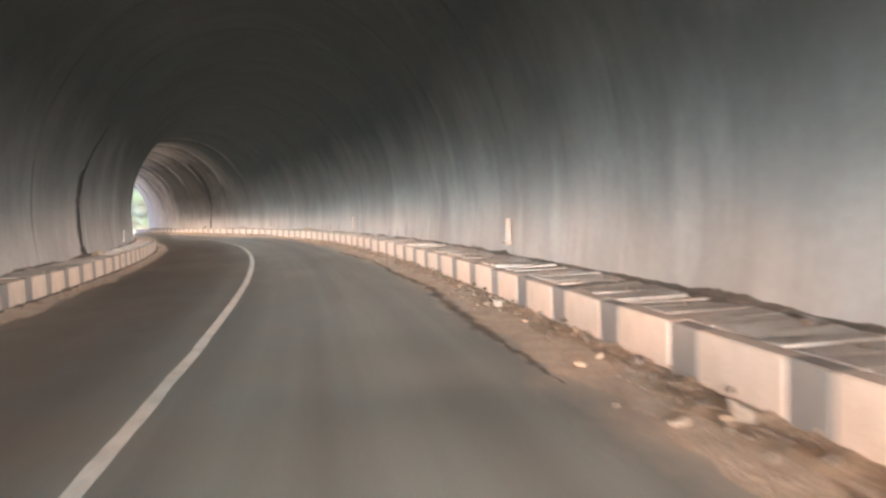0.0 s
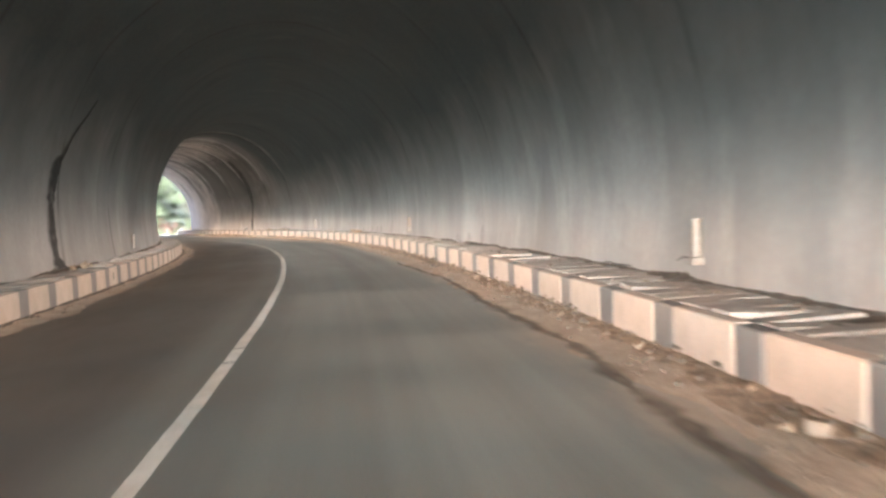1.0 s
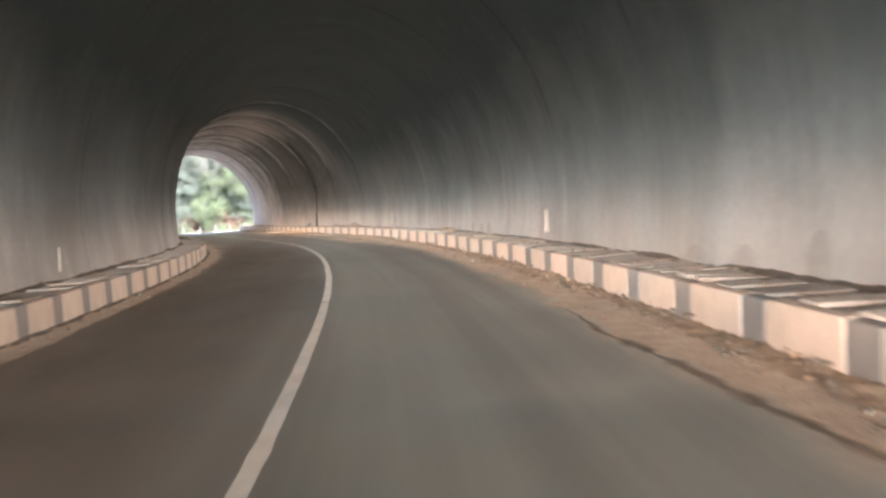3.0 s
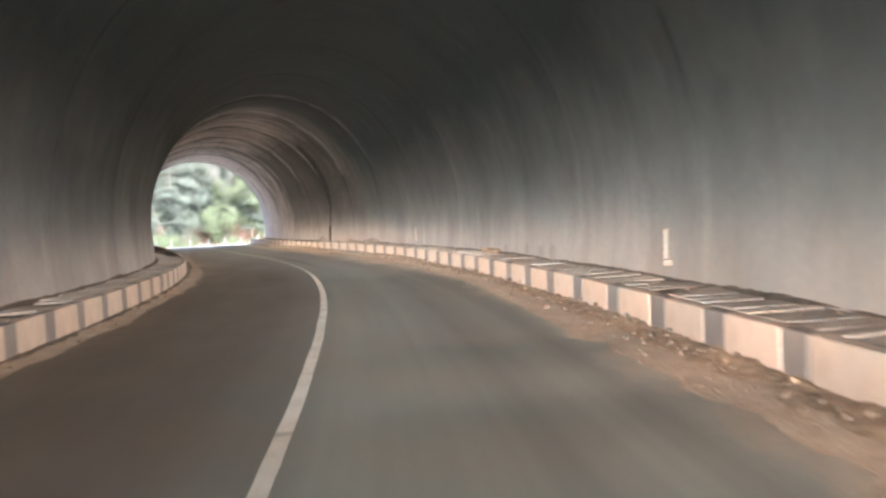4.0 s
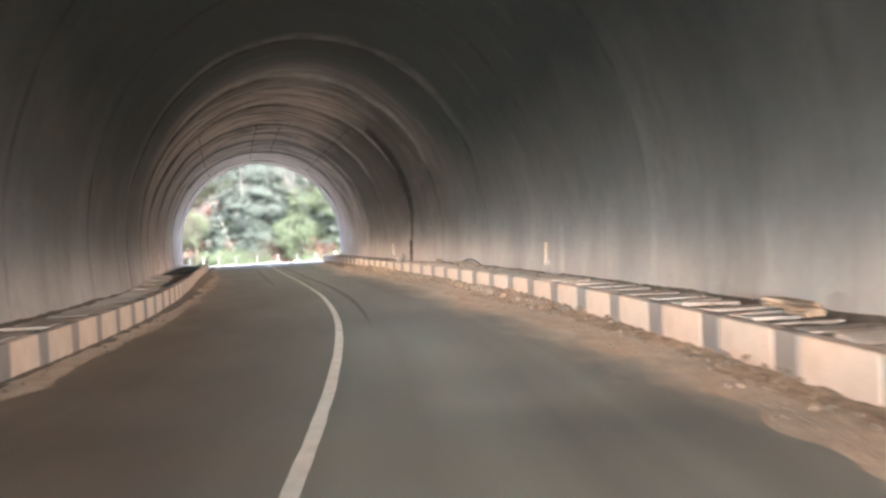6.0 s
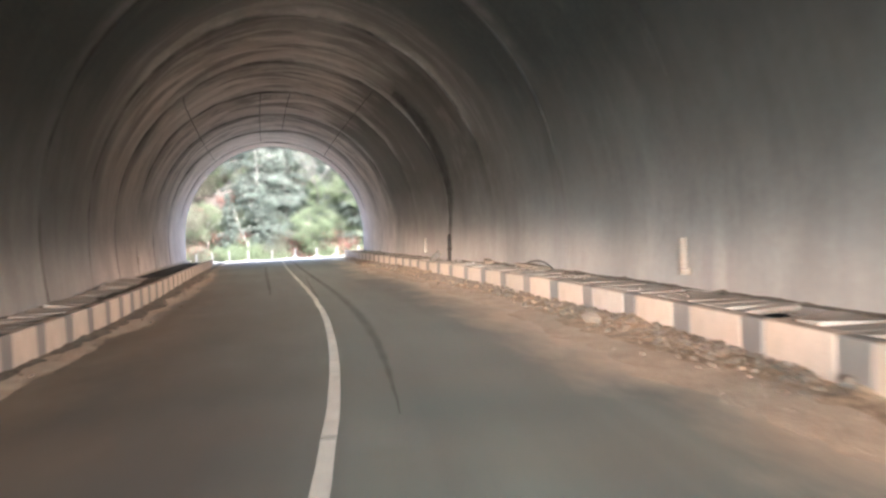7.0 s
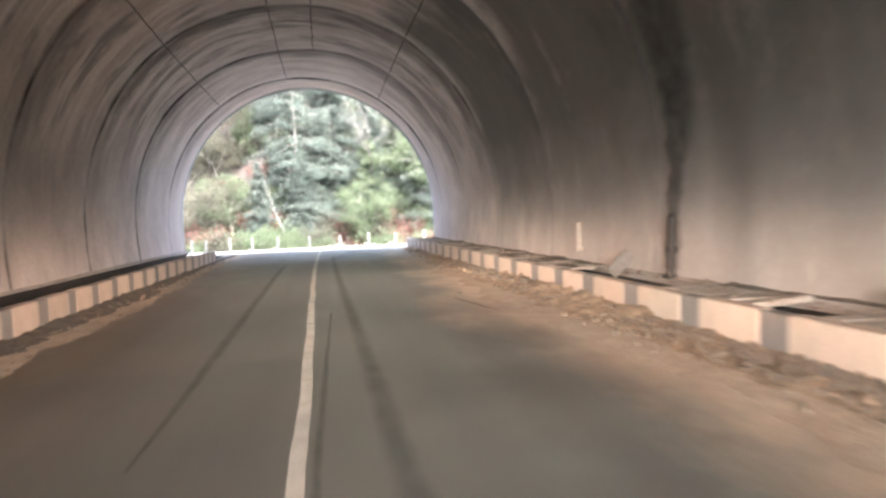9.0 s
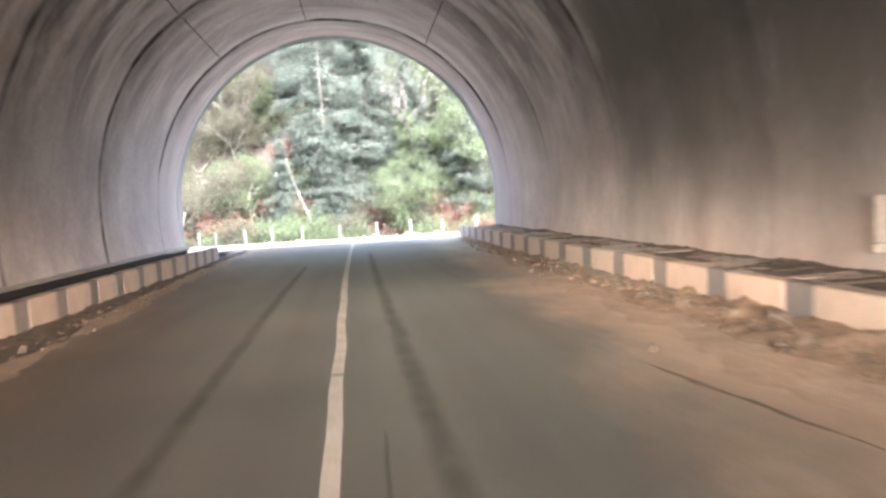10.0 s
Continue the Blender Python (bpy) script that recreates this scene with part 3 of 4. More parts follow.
def slabs(name, near, side, holes, label):
    """Loose cover slabs across the duct, uneven, some missing; narrow laths towards the mouth."""
    ob = thing(name, label, "duct cover", kind="structure")
    meshes = {}
    s = -1.0
    while s < S_OUT + 0.2:
        far = (outer_wall(s) if side < 0 else inner_wall(s)) - side * (TUCK + 0.03)
        length = round(abs(far - near) * random.choice((1.0, 1.0, 0.97, 0.93)) / 0.06) * 0.06
        width = random.choice((0.30, 0.27, 0.24, 0.33, 0.21)) if s < 62 else random.choice((0.16, 0.2, 0.24))
        if not any(a < s < b for a, b in holes) and random.random() > 0.05:
            key = (length, width, random.randint(0, 2))
            if key not in meshes:
                meshes[key] = slab_mesh(width, length, 0.1 + 0.25 * key[2])
            sl = part("cover_slab", meshes[key], None, ob)
            loose = random.random() < 0.35
            drop = cover_drop(s, side)
            z = KERB - 0.034 - drop / 2 + (random.uniform(-0.02, 0.022) if loose else random.uniform(-0.006, 0.006))
            sink = side * math.degrees(math.atan2(drop, abs(far - near)))
            sl.matrix_world = station(s, near + side * (length / 2 + random.uniform(0.0, 0.03)), z, random.uniform(-4.0, 4.0), random.gauss(0, 4.0 if loose else 1.2), random.gauss(0, 1.6 if loose else 0.5) + sink)
        s += width + random.choice((0.015, 0.02, 0.03, 0.05, 0.08))
    return ob


thing("duct_ledge", "pale concrete ledge behind the open duct", "ledge", kind="structure",
      data=mesh_of("duct_ledge", swept(steps(59.9, 63.0, 0.3), [(outer_wall(61.5) - 0.02, 0.34), (outer_wall(61.5) + 0.13, 0.34), (outer_wall(61.5) + 0.14, KERB - 0.01), (outer_wall(61.5) - 0.02, KERB + 0.01)], True), SLAB))
# added black ledge, sized to fit the camera's view of the open duct's dark
thing("duct_ledge", "near-black ledge standing in for the open inner duct's shade", "ledge", kind="structure",
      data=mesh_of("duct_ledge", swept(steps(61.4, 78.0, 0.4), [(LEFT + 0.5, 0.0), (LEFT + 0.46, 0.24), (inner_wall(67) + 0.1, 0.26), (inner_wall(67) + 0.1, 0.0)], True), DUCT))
thing("duct_ledge", "pale concrete ledge along the inner wall", "ledge", kind="structure",
      data=mesh_of("duct_ledge", swept(steps(61.4, 80.9, 0.4), [(LEFT + 1.6, 0.2), (LEFT + 1.58, 0.29), (inner_wall(75) + 0.1, 0.32), (inner_wall(75) + 0.1, 0.2)], True), SLAB))
slabs("duct_cover_outer", -0.163, -1, [(17.3, 17.8), (18.1, 19.1), (59.8, 63.2), (45.3, 45.8), (57.6, 58.2)], "loose broken concrete slabs over the cable duct")
slabs("duct_cover_inner", LEFT + 0.163, 1, [(61.5, 83.0), (24.5, 25.2), (40, 40.7), (52, 52.6)], "loose broken concrete slabs over the cable duct")


# ---- dirt along the kerbs ----
def edge_noise(s, seed):
    return noise.noise(Vector((s * 0.55, seed, 0))) * 0.5 + noise.noise(Vector((s * 1.9, seed + 9, 0))) * 0.22 + noise.noise(Vector((s * 5.3, seed + 5, 0))) * 0.08


def drift(name, base, side, width, height, material, seed, label, crust=0.0):
    """A drift of dirt against a kerb, with a torn edge; width and height are functions of s."""
    bm = bmesh.new()
    n, ss = 19, steps(-12.0, S_OUT + 0.3, 0.06)
    rings = []
    for s in ss:
        w = max(0.06, width(s) * (1 + edge_noise(s, seed)))
        ring = []
        for j in range(n):
            f = j / (n - 1)
            o = base + side * w * f
            p = at(s, o)
            rise = height(s) * (1 - f) ** 1.4 * (0.55 + 0.9 * abs(noise.noise(p * 1.7 + Vector((seed, 0, 0))))) + crust * float(np.interp(s, (40, 52), (0.5, 1.0))) * (max(0.0, noise.noise(p * 4.0)) + 0.8 * abs(noise.noise(p * 11.0)) + 0.6 * abs(noise.noise(p * 23.0))) * (1 - f) ** 0.7
            ring.append(bm.verts.new((p.x, p.y, 0.005 + rise * (1 if f < 1 else 0))))
        rings.append(ring)
    for a, b in zip(rings, rings[1:]):
        for j in range(n - 1):
            f = bm.faces.new((a[j], a[j + 1], b[j + 1], b[j]))
            f.smooth = True
    return tagged(new(name, mesh_of(name, bm, material)), label, "dirt", kind="stuff")


def bell(s, *peaks):
    return sum(h * math.exp(-((s - c) / w) ** 2) for c, w, h in peaks)


drift("sand_drift", -0.01, 1, lambda s: float(np.interp(s, (-12, 10, 20, 31, 38, 43, 46, 49, 51, 53, 57, 60, 62, 64, 66, 72, 83), (0.7, 0.72, 0.75, 0.9, 0.75, 0.9, 1.3, 1.1, 0.9, 1.0, 0.95, 1.1, 1.15, 1.1, 1.0, 0.6, 0.4))),
      lambda s: 0.02, SAND, 3.0, "pale sandy silt drifted along the tunnel kerb")
drift("sand_drift", LEFT + 0.01, -1, lambda s: float(np.interp(s, (-12, 13, 17, 33, 50, 62, 68, 74, 83), (0.6, 0.6, 0.5, 0.45, 0.5, 0.75, 0.7, 0.5, 0.4))),
      lambda s: 0.02, SAND, 17.0, "pale sandy silt drifted along the tunnel kerb")
drift("rubble_drift", -0.02, 1, lambda s: 0.36 + bell(s, (30, 3, 0.1), (48, 3, 0.35), (62, 7, 0.3)), lambda s: 0.03 + bell(s, (30, 3, 0.03), (47.5, 1.6, 0.12), (62.5, 4, 0.15)),
      RUBBLE, 41.0, "brown gritty rubble heaped against the kerb", 0.1)
drift("rubble_drift", LEFT + 0.02, -1, lambda s: 0.2 + bell(s, (54, 5, 0.15), (65, 6, 0.3)), lambda s: 0.03 + bell(s, (65, 6, 0.07)), SPOIL, 77.0, "dark gritty rubble heaped against the kerb", 0.04)


def wall_debris(name, wall, side, seed):
    """Dark crumbs banked on the covers along the foot of a wall."""
    bm, prev = bmesh.new(), None
    for s in steps(-8.0, S_OUT - 0.3, 0.09):
        w = max(0.02, 0.12 + 0.22 * noise.noise(Vector((s * 0.7, seed, 0))) + 0.08 * noise.noise(Vector((s * 3.3, seed, 2))))
        row = []
        for j in range(5):
            f = j / 4
            h = (0.28 * w + 0.015) * (1 - f) ** 1.3 * (0.6 + 0.9 * abs(noise.noise(Vector((s * 6, f * 2, seed)))))
            row.append(bm.verts.new(at(s, wall(s) + side * (w * f + TUCK - 0.08), KERB - 0.01 + h * (f < 1) - cover_drop(s, -side))))
        if prev and not (59.8 < s < 63.1 and side > 0) and not (61.3 < s < 82.6 and side < 0):
            for j in range(4):
                bm.faces.new((prev[j], prev[j + 1], row[j + 1], row[j]))
        prev = row
    return tagged(new(name, mesh_of(name, bm, SPOIL)), "dark crumbled debris along the foot of the wall", "debris", kind="stuff")


def cover_silt(name, near, far, spans, seed, drop):
    """Silt that fills the joints of the covers and lies on them in places."""
    bm = bmesh.new()
    for a, b in spans:
        prev = None
        for s in steps(a, b, 0.08):
            row = []
            for j in range(9):
                o = near(s) + (far(s) - near(s)) * j / 8
                p = at(s, o)
                rise = 0.022 * noise.noise(p * 1.1 + Vector((seed, 0, 0))) + 0.012 * noise.noise(p * 4.0) + 0.006 * noise.noise(p * 11.0)
                row.append(bm.verts.new((p.x, p.y, KERB - 0.034 + rise * 1.25 + 0.012 * (j > 6) - drop(s) * j / 8 + float(np.interp(s, (60, 64), (0.0, 0.026))))))
            if prev:
                for j in range(8):
                    bm.faces.new((prev[j], prev[j + 1], row[j + 1], row[j])).smooth = True
            prev = row
    return tagged(new(name, mesh_of(name, bm, SPOIL)), "dark silt between and over the duct covers", "silt", kind="stuff")


cover_silt("cover_silt", lambda s: -0.2, lambda s: outer_wall(s) + 0.05, [(-10, 17.2), (19.3, 45.1), (46.0, 57.4), (58.4, 59.8), (63.1, S_OUT - 0.2)], 4.0, lambda s: 0.0)
cover_silt("cover_silt", lambda s: LEFT + 0.2, lambda s: inner_wall(s) - 0.05, [(-10, 24.3), (25.4, 39.8), (40.9, 51.8), (52.8, 61.3)], 9.0, lambda s: cover_drop(s, 1))
wall_debris("wall_debris", outer_wall, 1, 5.0)
wall_debris("wall_debris", inner_wall, -1, 8.0)


def stone_bm(bm, m, rough=0.35):
    """An angular broken stone: the hull of a few points in a squashed box."""
    pts = []
    for _ in range(11):
        d = Vector((random.uniform(-1, 1), random.uniform(-1, 1), random.uniform(-1, 1)))
        d = d / max(abs(d.x), abs(d.y), abs(d.z)) * 0.5 * (1 - random.uniform(0.0, rough))
        pts.append(bm.verts.new(m @ d))
    made = bmesh.ops.convex_hull(bm, input=pts)
    bmesh.ops.delete(bm, geom=[v for v in made["geom_interior"] if isinstance(v, bmesh.types.BMVert)], context="VERTS")
    return bm


# small grit and pebbles
def pebbles(name, count, where, material, label):
    verts, faces = [], []
    base = [(-1, -1, -0.6), (1, -0.9, -0.6), (0.9, 1, -0.6), (-0.8, 0.9, -0.6), (-0.5, -0.6, 0.7), (0.6, -0.5, 0.8), (0.5, 0.6, 0.6), (-0.6, 0.5, 0.75)]
    quads = [(0, 3, 2, 1), (4, 5, 6, 7), (0, 1, 5, 4), (1, 2, 6, 5), (2, 3, 7, 6), (3, 0, 4, 7)]
    for _ in range(count):
        p, r = where()
        m = Matrix.Translation(p) @ Euler((random.uniform(-0.6, 0.6), random.uniform(-0.6, 0.6), random.uniform(0, 6.3))).to_matrix().to_4x4()
        k = len(verts)
        sx, sy, sz = r * random.uniform(0.6, 1.3), r * random.uniform(0.6, 1.2), r * random.uniform(0.4, 0.8)
        for x, y, z in base:
            verts.append(m @ Vector((x * sx * random.uniform(0.7, 1.2), y * sy * random.uniform(0.7, 1.2), z * sz)))
        faces += [tuple(k + i for i in q) for q in quads]
    me = bpy.data.meshes.new(name)
    me.from_pydata(verts, [], faces)
    me.materials.append(material)
    return tagged(new(name, me), label, "stones", kind="stuff")


def by_outer():
    s, d = random.uniform(-5, S_OUT), abs(random.gauss(0, 0.3))
    return at(s, 0.05 + d, 0.05 * math.exp(-d * 3) + 0.015), random.choice((0.008, 0.012, 0.012, 0.018, 0.03))


def by_inner():
    s, d = random.choice((random.uniform(-5, S_OUT), random.uniform(57, 72))), abs(random.gauss(0, 0.24))
    return at(s, LEFT - 0.05 - d, 0.03 * math.exp(-d * 3) + 0.012), random.choice((0.008, 0.012, 0.012, 0.018, 0.028))


def on_covers():
    s = random.uniform(0, S_OUT)
    o = random.uniform(outer_wall(s) + 0.15, -0.3)
    return at(s, o, KERB + 0.015), random.choice((0.008, 0.012, 0.016, 0.025))


GRIT = dirt_material("brown_grit", (0.13, 0.105, 0.08), (0.25, 0.205, 0.16), 9.0)
pebbles("kerb_grit", 1500, by_outer, GRIT, "scattered brown pebbles and grit beside the kerb")
pebbles("kerb_grit", 900, by_inner, GRIT, "scattered brown pebbles and grit beside the kerb")


def in_heaps():
    s, d = random.choice((random.gauss(47.5, 1.5), random.uniform(52, 72), random.uniform(56, 70), random.uniform(56, 72), random.uniform(44, 60), random.uniform(0, 40))), abs(random.gauss(0, 0.2))
    return at(s, 0.04 + d, 0.1 * math.exp(-d * 3) + 0.015), random.choice((0.01, 0.014, 0.02, 0.03, 0.05)) * (0.6 if s < 42 else 1.0)


pebbles("heap_clods", 3200, in_heaps, GRIT, "crumbled brown clods and gravel along the kerb")
pebbles("cover_grit", 700, on_covers, GRIT, "dark debris lying on the duct covers")


def rock(s, o, z, size, material, label, flat=0.6):
    bm = bmesh.new()
    stone_bm(bm, pose(0, 0, 0, random.uniform(0, 30), random.uniform(0, 30), random.uniform(0, 360)) @ Matrix.Diagonal((size, size * random.uniform(0.6, 1.0), size * flat, 1)), 0.3)
    p = at(s, o, z + size * flat * 0.3)
    return thing("rock", label, "rock", Matrix.Translation(p), "rocks beside the kerb", data=mesh_of("rock", bm, material))


PALE = dirt_material("pale_stone", (0.24, 0.2, 0.158), (0.38, 0.32, 0.255), 8.0)
for s, o, z, size in ((4.4, 0.55, 0.0, 0.17), (4.3, 0.2, 0.05, 0.22), (32.0, 0.6, 0.0, 0.22), (18.5, 0.24, 0.04, 0.16), (69.2, 0.7, 0.01, 0.15), (9.4, 0.25, 0.04, 0.18)):
    rock(s, o, z, size * 0.85, PALE, "pale broken stone lying in kerb rubble")
for s, o, z, size in ((48.1, 0.45, 0.05, 0.3), (47.3, 0.4, 0.04, 0.22), (64.0, 0.2, 0.1, 0.26), (64.6, 0.25, 0.06, 0.22), (65.3, 0.35, 0.06, 0.2), (63.4, 0.4, 0.05, 0.18), (63.8, 1.4, 0.0, 0.1), (5.8, 0.1, 0.03, 0.18), (65.8, 6.9, 0.01, 0.13), (67.3, 6.95, 0.01, 0.1), (33.1, 6.9, 0.0, 0.08)):
    rock(s, o, z, size, STONE, "brown broken rock in roadside rubble")
for _ in range(150):
    s = random.choice((random.uniform(44, 72), random.uniform(44, 72), random.uniform(0, 82)))
    rock(s, abs(random.gauss(0.22, 0.15)) + 0.02, 0.05, random.uniform(0.04, 0.12), RUBBLE, "brown clod of earth in kerb rubble", 0.55)

for _ in range(12):
    rock(random.uniform(59.5, 68.5), LEFT - 0.08 - abs(random.gauss(0, 0.2)), 0.03, random.uniform(0.05, 0.12), STONE, "brown broken rock in roadside rubble", 0.5)
for _ in range(9):
    rock(random.uniform(21.2, 22.9), random.uniform(7.85, 8.1), KERB, random.uniform(0.1, 0.24), RUBBLE, "brown clod of fallen earth on the duct cover", 0.6)

# ---- the road's paint and marks ----
centre_line = thing("centre_line", "worn white painted centre line", "road marking", kind="structure")
OUT_ROAD = 82.2
BREAKS = [-14.0, 12.55, 13.25, 19.25, 26.9, 33.6, 35.5, 44.0, 52.5, 61.5, 63.9, 72.0, S_OUT + 4.0]
for a, b in zip(BREAKS, BREAKS[1:]):
    bm = bmesh.new()
    pts = steps(a + 0.03, b - 0.03, 0.2)
    prev = None
    for s in pts:
        w = float(np.interp(s, (35, 55), (0.058, 0.047))) + 0.01 * noise.noise(Vector((s * 3.1, 0, 4)))
        c = LINE + 0.02 * noise.noise(Vector((s * 0.7, 3, 0)))
        z = 0.005 - max(0.0, s - OUT_ROAD) * 0.016
        row = (bm.verts.new(at(s, c - w, z)), bm.verts.new(at(s, c + w, z)))
        if prev:
            bm.faces.new((prev[0], prev[1], row[1], row[0]))
        prev = row
    part("line_stroke", bm, LINE_PAINT, centre_line)


def ribbon(name, pts, label, wander=0.015):
    """A flat dark mark on the road through (s, off, half width)."""
    lift = 0.0045 if wander < 0.05 else 0.008
    bm, prev = bmesh.new(), None
    uv = bm.loops.layers.uv.new("UVMap")
    ss = steps(pts[0][0], pts[-1][0], 0.12)
    for s in ss:
        o = float(np.interp(s, [p[0] for p in pts], [p[1] for p in pts])) + wander * (noise.noise(Vector((s * 0.8, 1, 0))) + 0.5 * noise.noise(Vector((s * 2.7, 4, 0))))
        w = float(np.interp(s, [p[0] for p in pts], [p[2] for p in pts])) * (1 + (0.3 if wander < 0.05 else 1.1) * noise.noise(Vector((s * 2.2, 7, 0))) + (0 if wander < 0.05 else 0.8 * noise.noise(Vector((s * 6.5, 2, 0)))))
        w *= 1.6 if wander < 0.05 else 1.15
        row = (bm.verts.new(at(s, o - w, lift)), bm.verts.new(at(s, o, lift)), bm.verts.new(at(s, o + w, lift)))
        if prev:
            for j in (0, 1):
                f = bm.faces.new((prev[j], prev[j + 1], row[j + 1], row[j]))
                for loop, t in zip(f.loops, ((s - 0.12, j), (s - 0.12, j + 1), (s, j + 1), (s, j))):
                    loop[uv].uv = t
        prev = row
    return thing(name, label, name.replace("_", " "), data=mesh_of(name, bm, SKID if wander < 0.05 else TRICKLE), kind="structure")


def mark_material(name, dark, light, most):
    """A thin mark that thins out to its ragged edges."""
    m = Mat(name, 0.75)
    m.color(m.mix(m.ramp(m.noise(2.0, 6.0, rough=0.7), 0.35, 0.7), dark, light))
    v = m.split_uv()[1]
    bank = m.ramp(m.times(v, 1.0, "PINGPONG"), 0.0, 0.75)
    torn = m.ramp(m.noise(3.0, 7.0, rough=0.7), 0.3, 0.7, (0.35, 1.1))
    m.link(m.times(m.times(bank, torn), most), m.bsdf.inputs["Alpha"])
    return m.mat


SKID = mark_material("rubber_mark", (0.075, 0.074, 0.07), (0.125, 0.12, 0.11), 0.38)
TRICKLE = mark_material("damp_silt", (0.13, 0.108, 0.085), (0.22, 0.18, 0.14), 0.85)
ribbon("wet_trickle", [(5.5, 0.86, 0.02), (9.0, 0.84, 0.11), (12.5, 0.66, 0.08), (15.0, 0.78, 0.1), (19.0, 0.7, 0.05), (22.0, 0.9, 0.08), (25.0, 0.95, 0.0)], "dark damp trickle line through roadside silt", 0.1)
ribbon("wet_trickle", [(61.2, 1.28, 0.0), (62.0, 1.4, 0.02), (62.8, 1.52, 0.045), (63.6, 1.65, 0.0)], "dark damp trickle line through roadside silt", 0.1)
ribbon("tyre_mark", [(44.5, 3.34, 0.006), (50.0, 3.28, 0.07), (70.0, 3.28, 0.07), (77.0, 3.3, 0.05)], "dark rubber tyre mark along the asphalt")
ribbon("tyre_mark", [(56.5, 4.76, 0.012), (60.0, 4.76, 0.05), (70.0, 4.76, 0.06), (74.0, 4.75, 0.04)], "dark rubber tyre mark along the asphalt")
ribbon("tyre_mark", [(55.0, 3.77, 0.022), (58.0, 3.7, 0.022), (62.5, 3.56, 0.01)], "faint dark scrape beside the centre line")


# ---- fittings on the walls ----
def wall_pipe(s, off, side, z0, z1, r, label, lean=0.0, foot=True):
    """A short white pipe stub that stands on the wall, on clips."""
    ob = thing("pipe_stub", label, "pipe", station(s, off + side * (r + 0.03), z0, 0, 0, lean), "pipe stubs along the walls")
    part("pipe", rod(bmesh.new(), r, r * 0.96, (0, 0, 0.1 if foot else 0), (0, 0, z1 - z0), 12), PIPE_WHITE, ob, smooth=False)
    if foot:
        part("foot", box(bmesh.new(), (r * 2.4, r * 1.9, 0.09), Matrix.Translation((0, 0, 0.045)), 0.012), PIPE_WHITE, ob)
    part("cap", rod(bmesh.new(), r * 1.12, r * 1.12, (0, 0, z1 - z0 - 0.03), (0, 0, z1 - z0 + 0.01), 12), PIPE_WHITE, ob)
    return ob


for s in (-4.0, 13.1, 31.35, 48.2, 64.2):
    wall_pipe(s, outer_wall(s) + 0.04, 1, 0.6, 1.1, 0.06, "short white pipe stub on concrete wall")
for s, z0, z1 in ((28.9, 0.58, 0.97), (65.1, 0.45, 0.93)):
    wall_pipe(s, inner_wall(s) - 0.06, -1, z0, z1, 0.026, "thin white pipe stub on concrete wall", 3.0, False)

# white plastic strips stuck to the inner kerb
for s, z, h in ((21.8, 0.14, 0.17), (39.3, 0.12, 0.26)):
    bm = box(bmesh.new(), (0.012, 0.05, h), None, 0.004)
    thing("marker_strip", "small white plastic marker strip on kerb block", "marker", station(s, LEFT - 0.007, z + h / 2, 0, 3), "marker strips on the kerb", data=mesh_of("marker_strip", bm, POST))

# bent wire beside the first stub
bm = bmesh.new()
for a, b in (((0, 0, 0), (0.03, 0.2, 0.03)), ((0.03, 0.2, 0.03), (0.0, 0.34, -0.02))):
    rod(bm, 0.007, 0.006, a, b, 6)
thing("wire", "bent dark wire sticking from the wall", "wire", station(13.25, outer_wall(13.3) + 0.1, 0.64), data=mesh_of("wire", bm, IRON))

# drain pipe, dark with a collar
drain = thing("drain_pipe", "dark rusted drain pipe with a collar", "pipe", station(60.97, outer_wall(61) + 0.15, 0.38))
bm = bmesh.new()
rod(bm, 0.05, 0.05, (0, 0, 0), (-0.01, -0.06, 0.8), 10)
rod(bm, 0.05, 0.03, (-0.01, -0.06, 0.8), (0.01, -0.07, 0.86), 10)
part("pipe", bm, IRON, drain)
part("collar", rod(bmesh.new(), 0.075, 0.075, (-0.005, -0.03, 0.34), (-0.005, -0.035, 0.42), 12), IRON, drain)
part("base", box(bmesh.new(), (0.16, 0.2, 0.05), Matrix.Translation((0, 0, 0.025)), 0.01), IRON, drain)


def wall_patch(name, side, pts, material, label, category="stain", thick=0.012):
    """An uneven shape on a wall, from (s, z, half width) rows upward."""
    bm, prev = bmesh.new(), None
    uv = bm.loops.layers.uv.new("UVMap")
    zs = steps(pts[0][1], pts[-1][1], 0.06)
    for z in zs:
        s = float(np.interp(z, [p[1] for p in pts], [p[0] for p in pts])) + 0.02 * noise.noise(Vector((z * 4, pts[0][0], 0)))
        w = float(np.interp(z, [p[1] for p in pts], [p[2] for p in pts])) * (1.3 + 0.5 * noise.noise(Vector((z * 3, 5, pts[0][0]))) + 0.45 * noise.noise(Vector((z * 9, 2, pts[0][0]))))
        h = half(s) - tuck(z) if z < SPRING else half(s) * math.sqrt(max(0.0, 1 - ((z - SPRING) / RISE) ** 2))
        o, _ = rough(s, centre(s) - side * h, z)
        o += side * 0.012
        row = [bm.verts.new(at(s - w, o + side * -0.02, z)), bm.verts.new(at(s - w * 0.6, o + side * thick, z)), bm.verts.new(at(s + w * 0.6, o + side * thick, z)), bm.verts.new(at(s + w, o + side * -0.02, z))]
        if prev:
            for j in range(3):
                f = bm.faces.new((prev[j], prev[j + 1], row[j + 1], row[j]))
                for loop, t in zip(f.loops, (j, j + 1, j + 1, j)):
                    loop[uv].uv = (z, (0.0, 0.6, 1.4, 2.0)[t])
        prev = row
    return thing(name, label, category, data=mesh_of(name, bm, material), kind="structure")


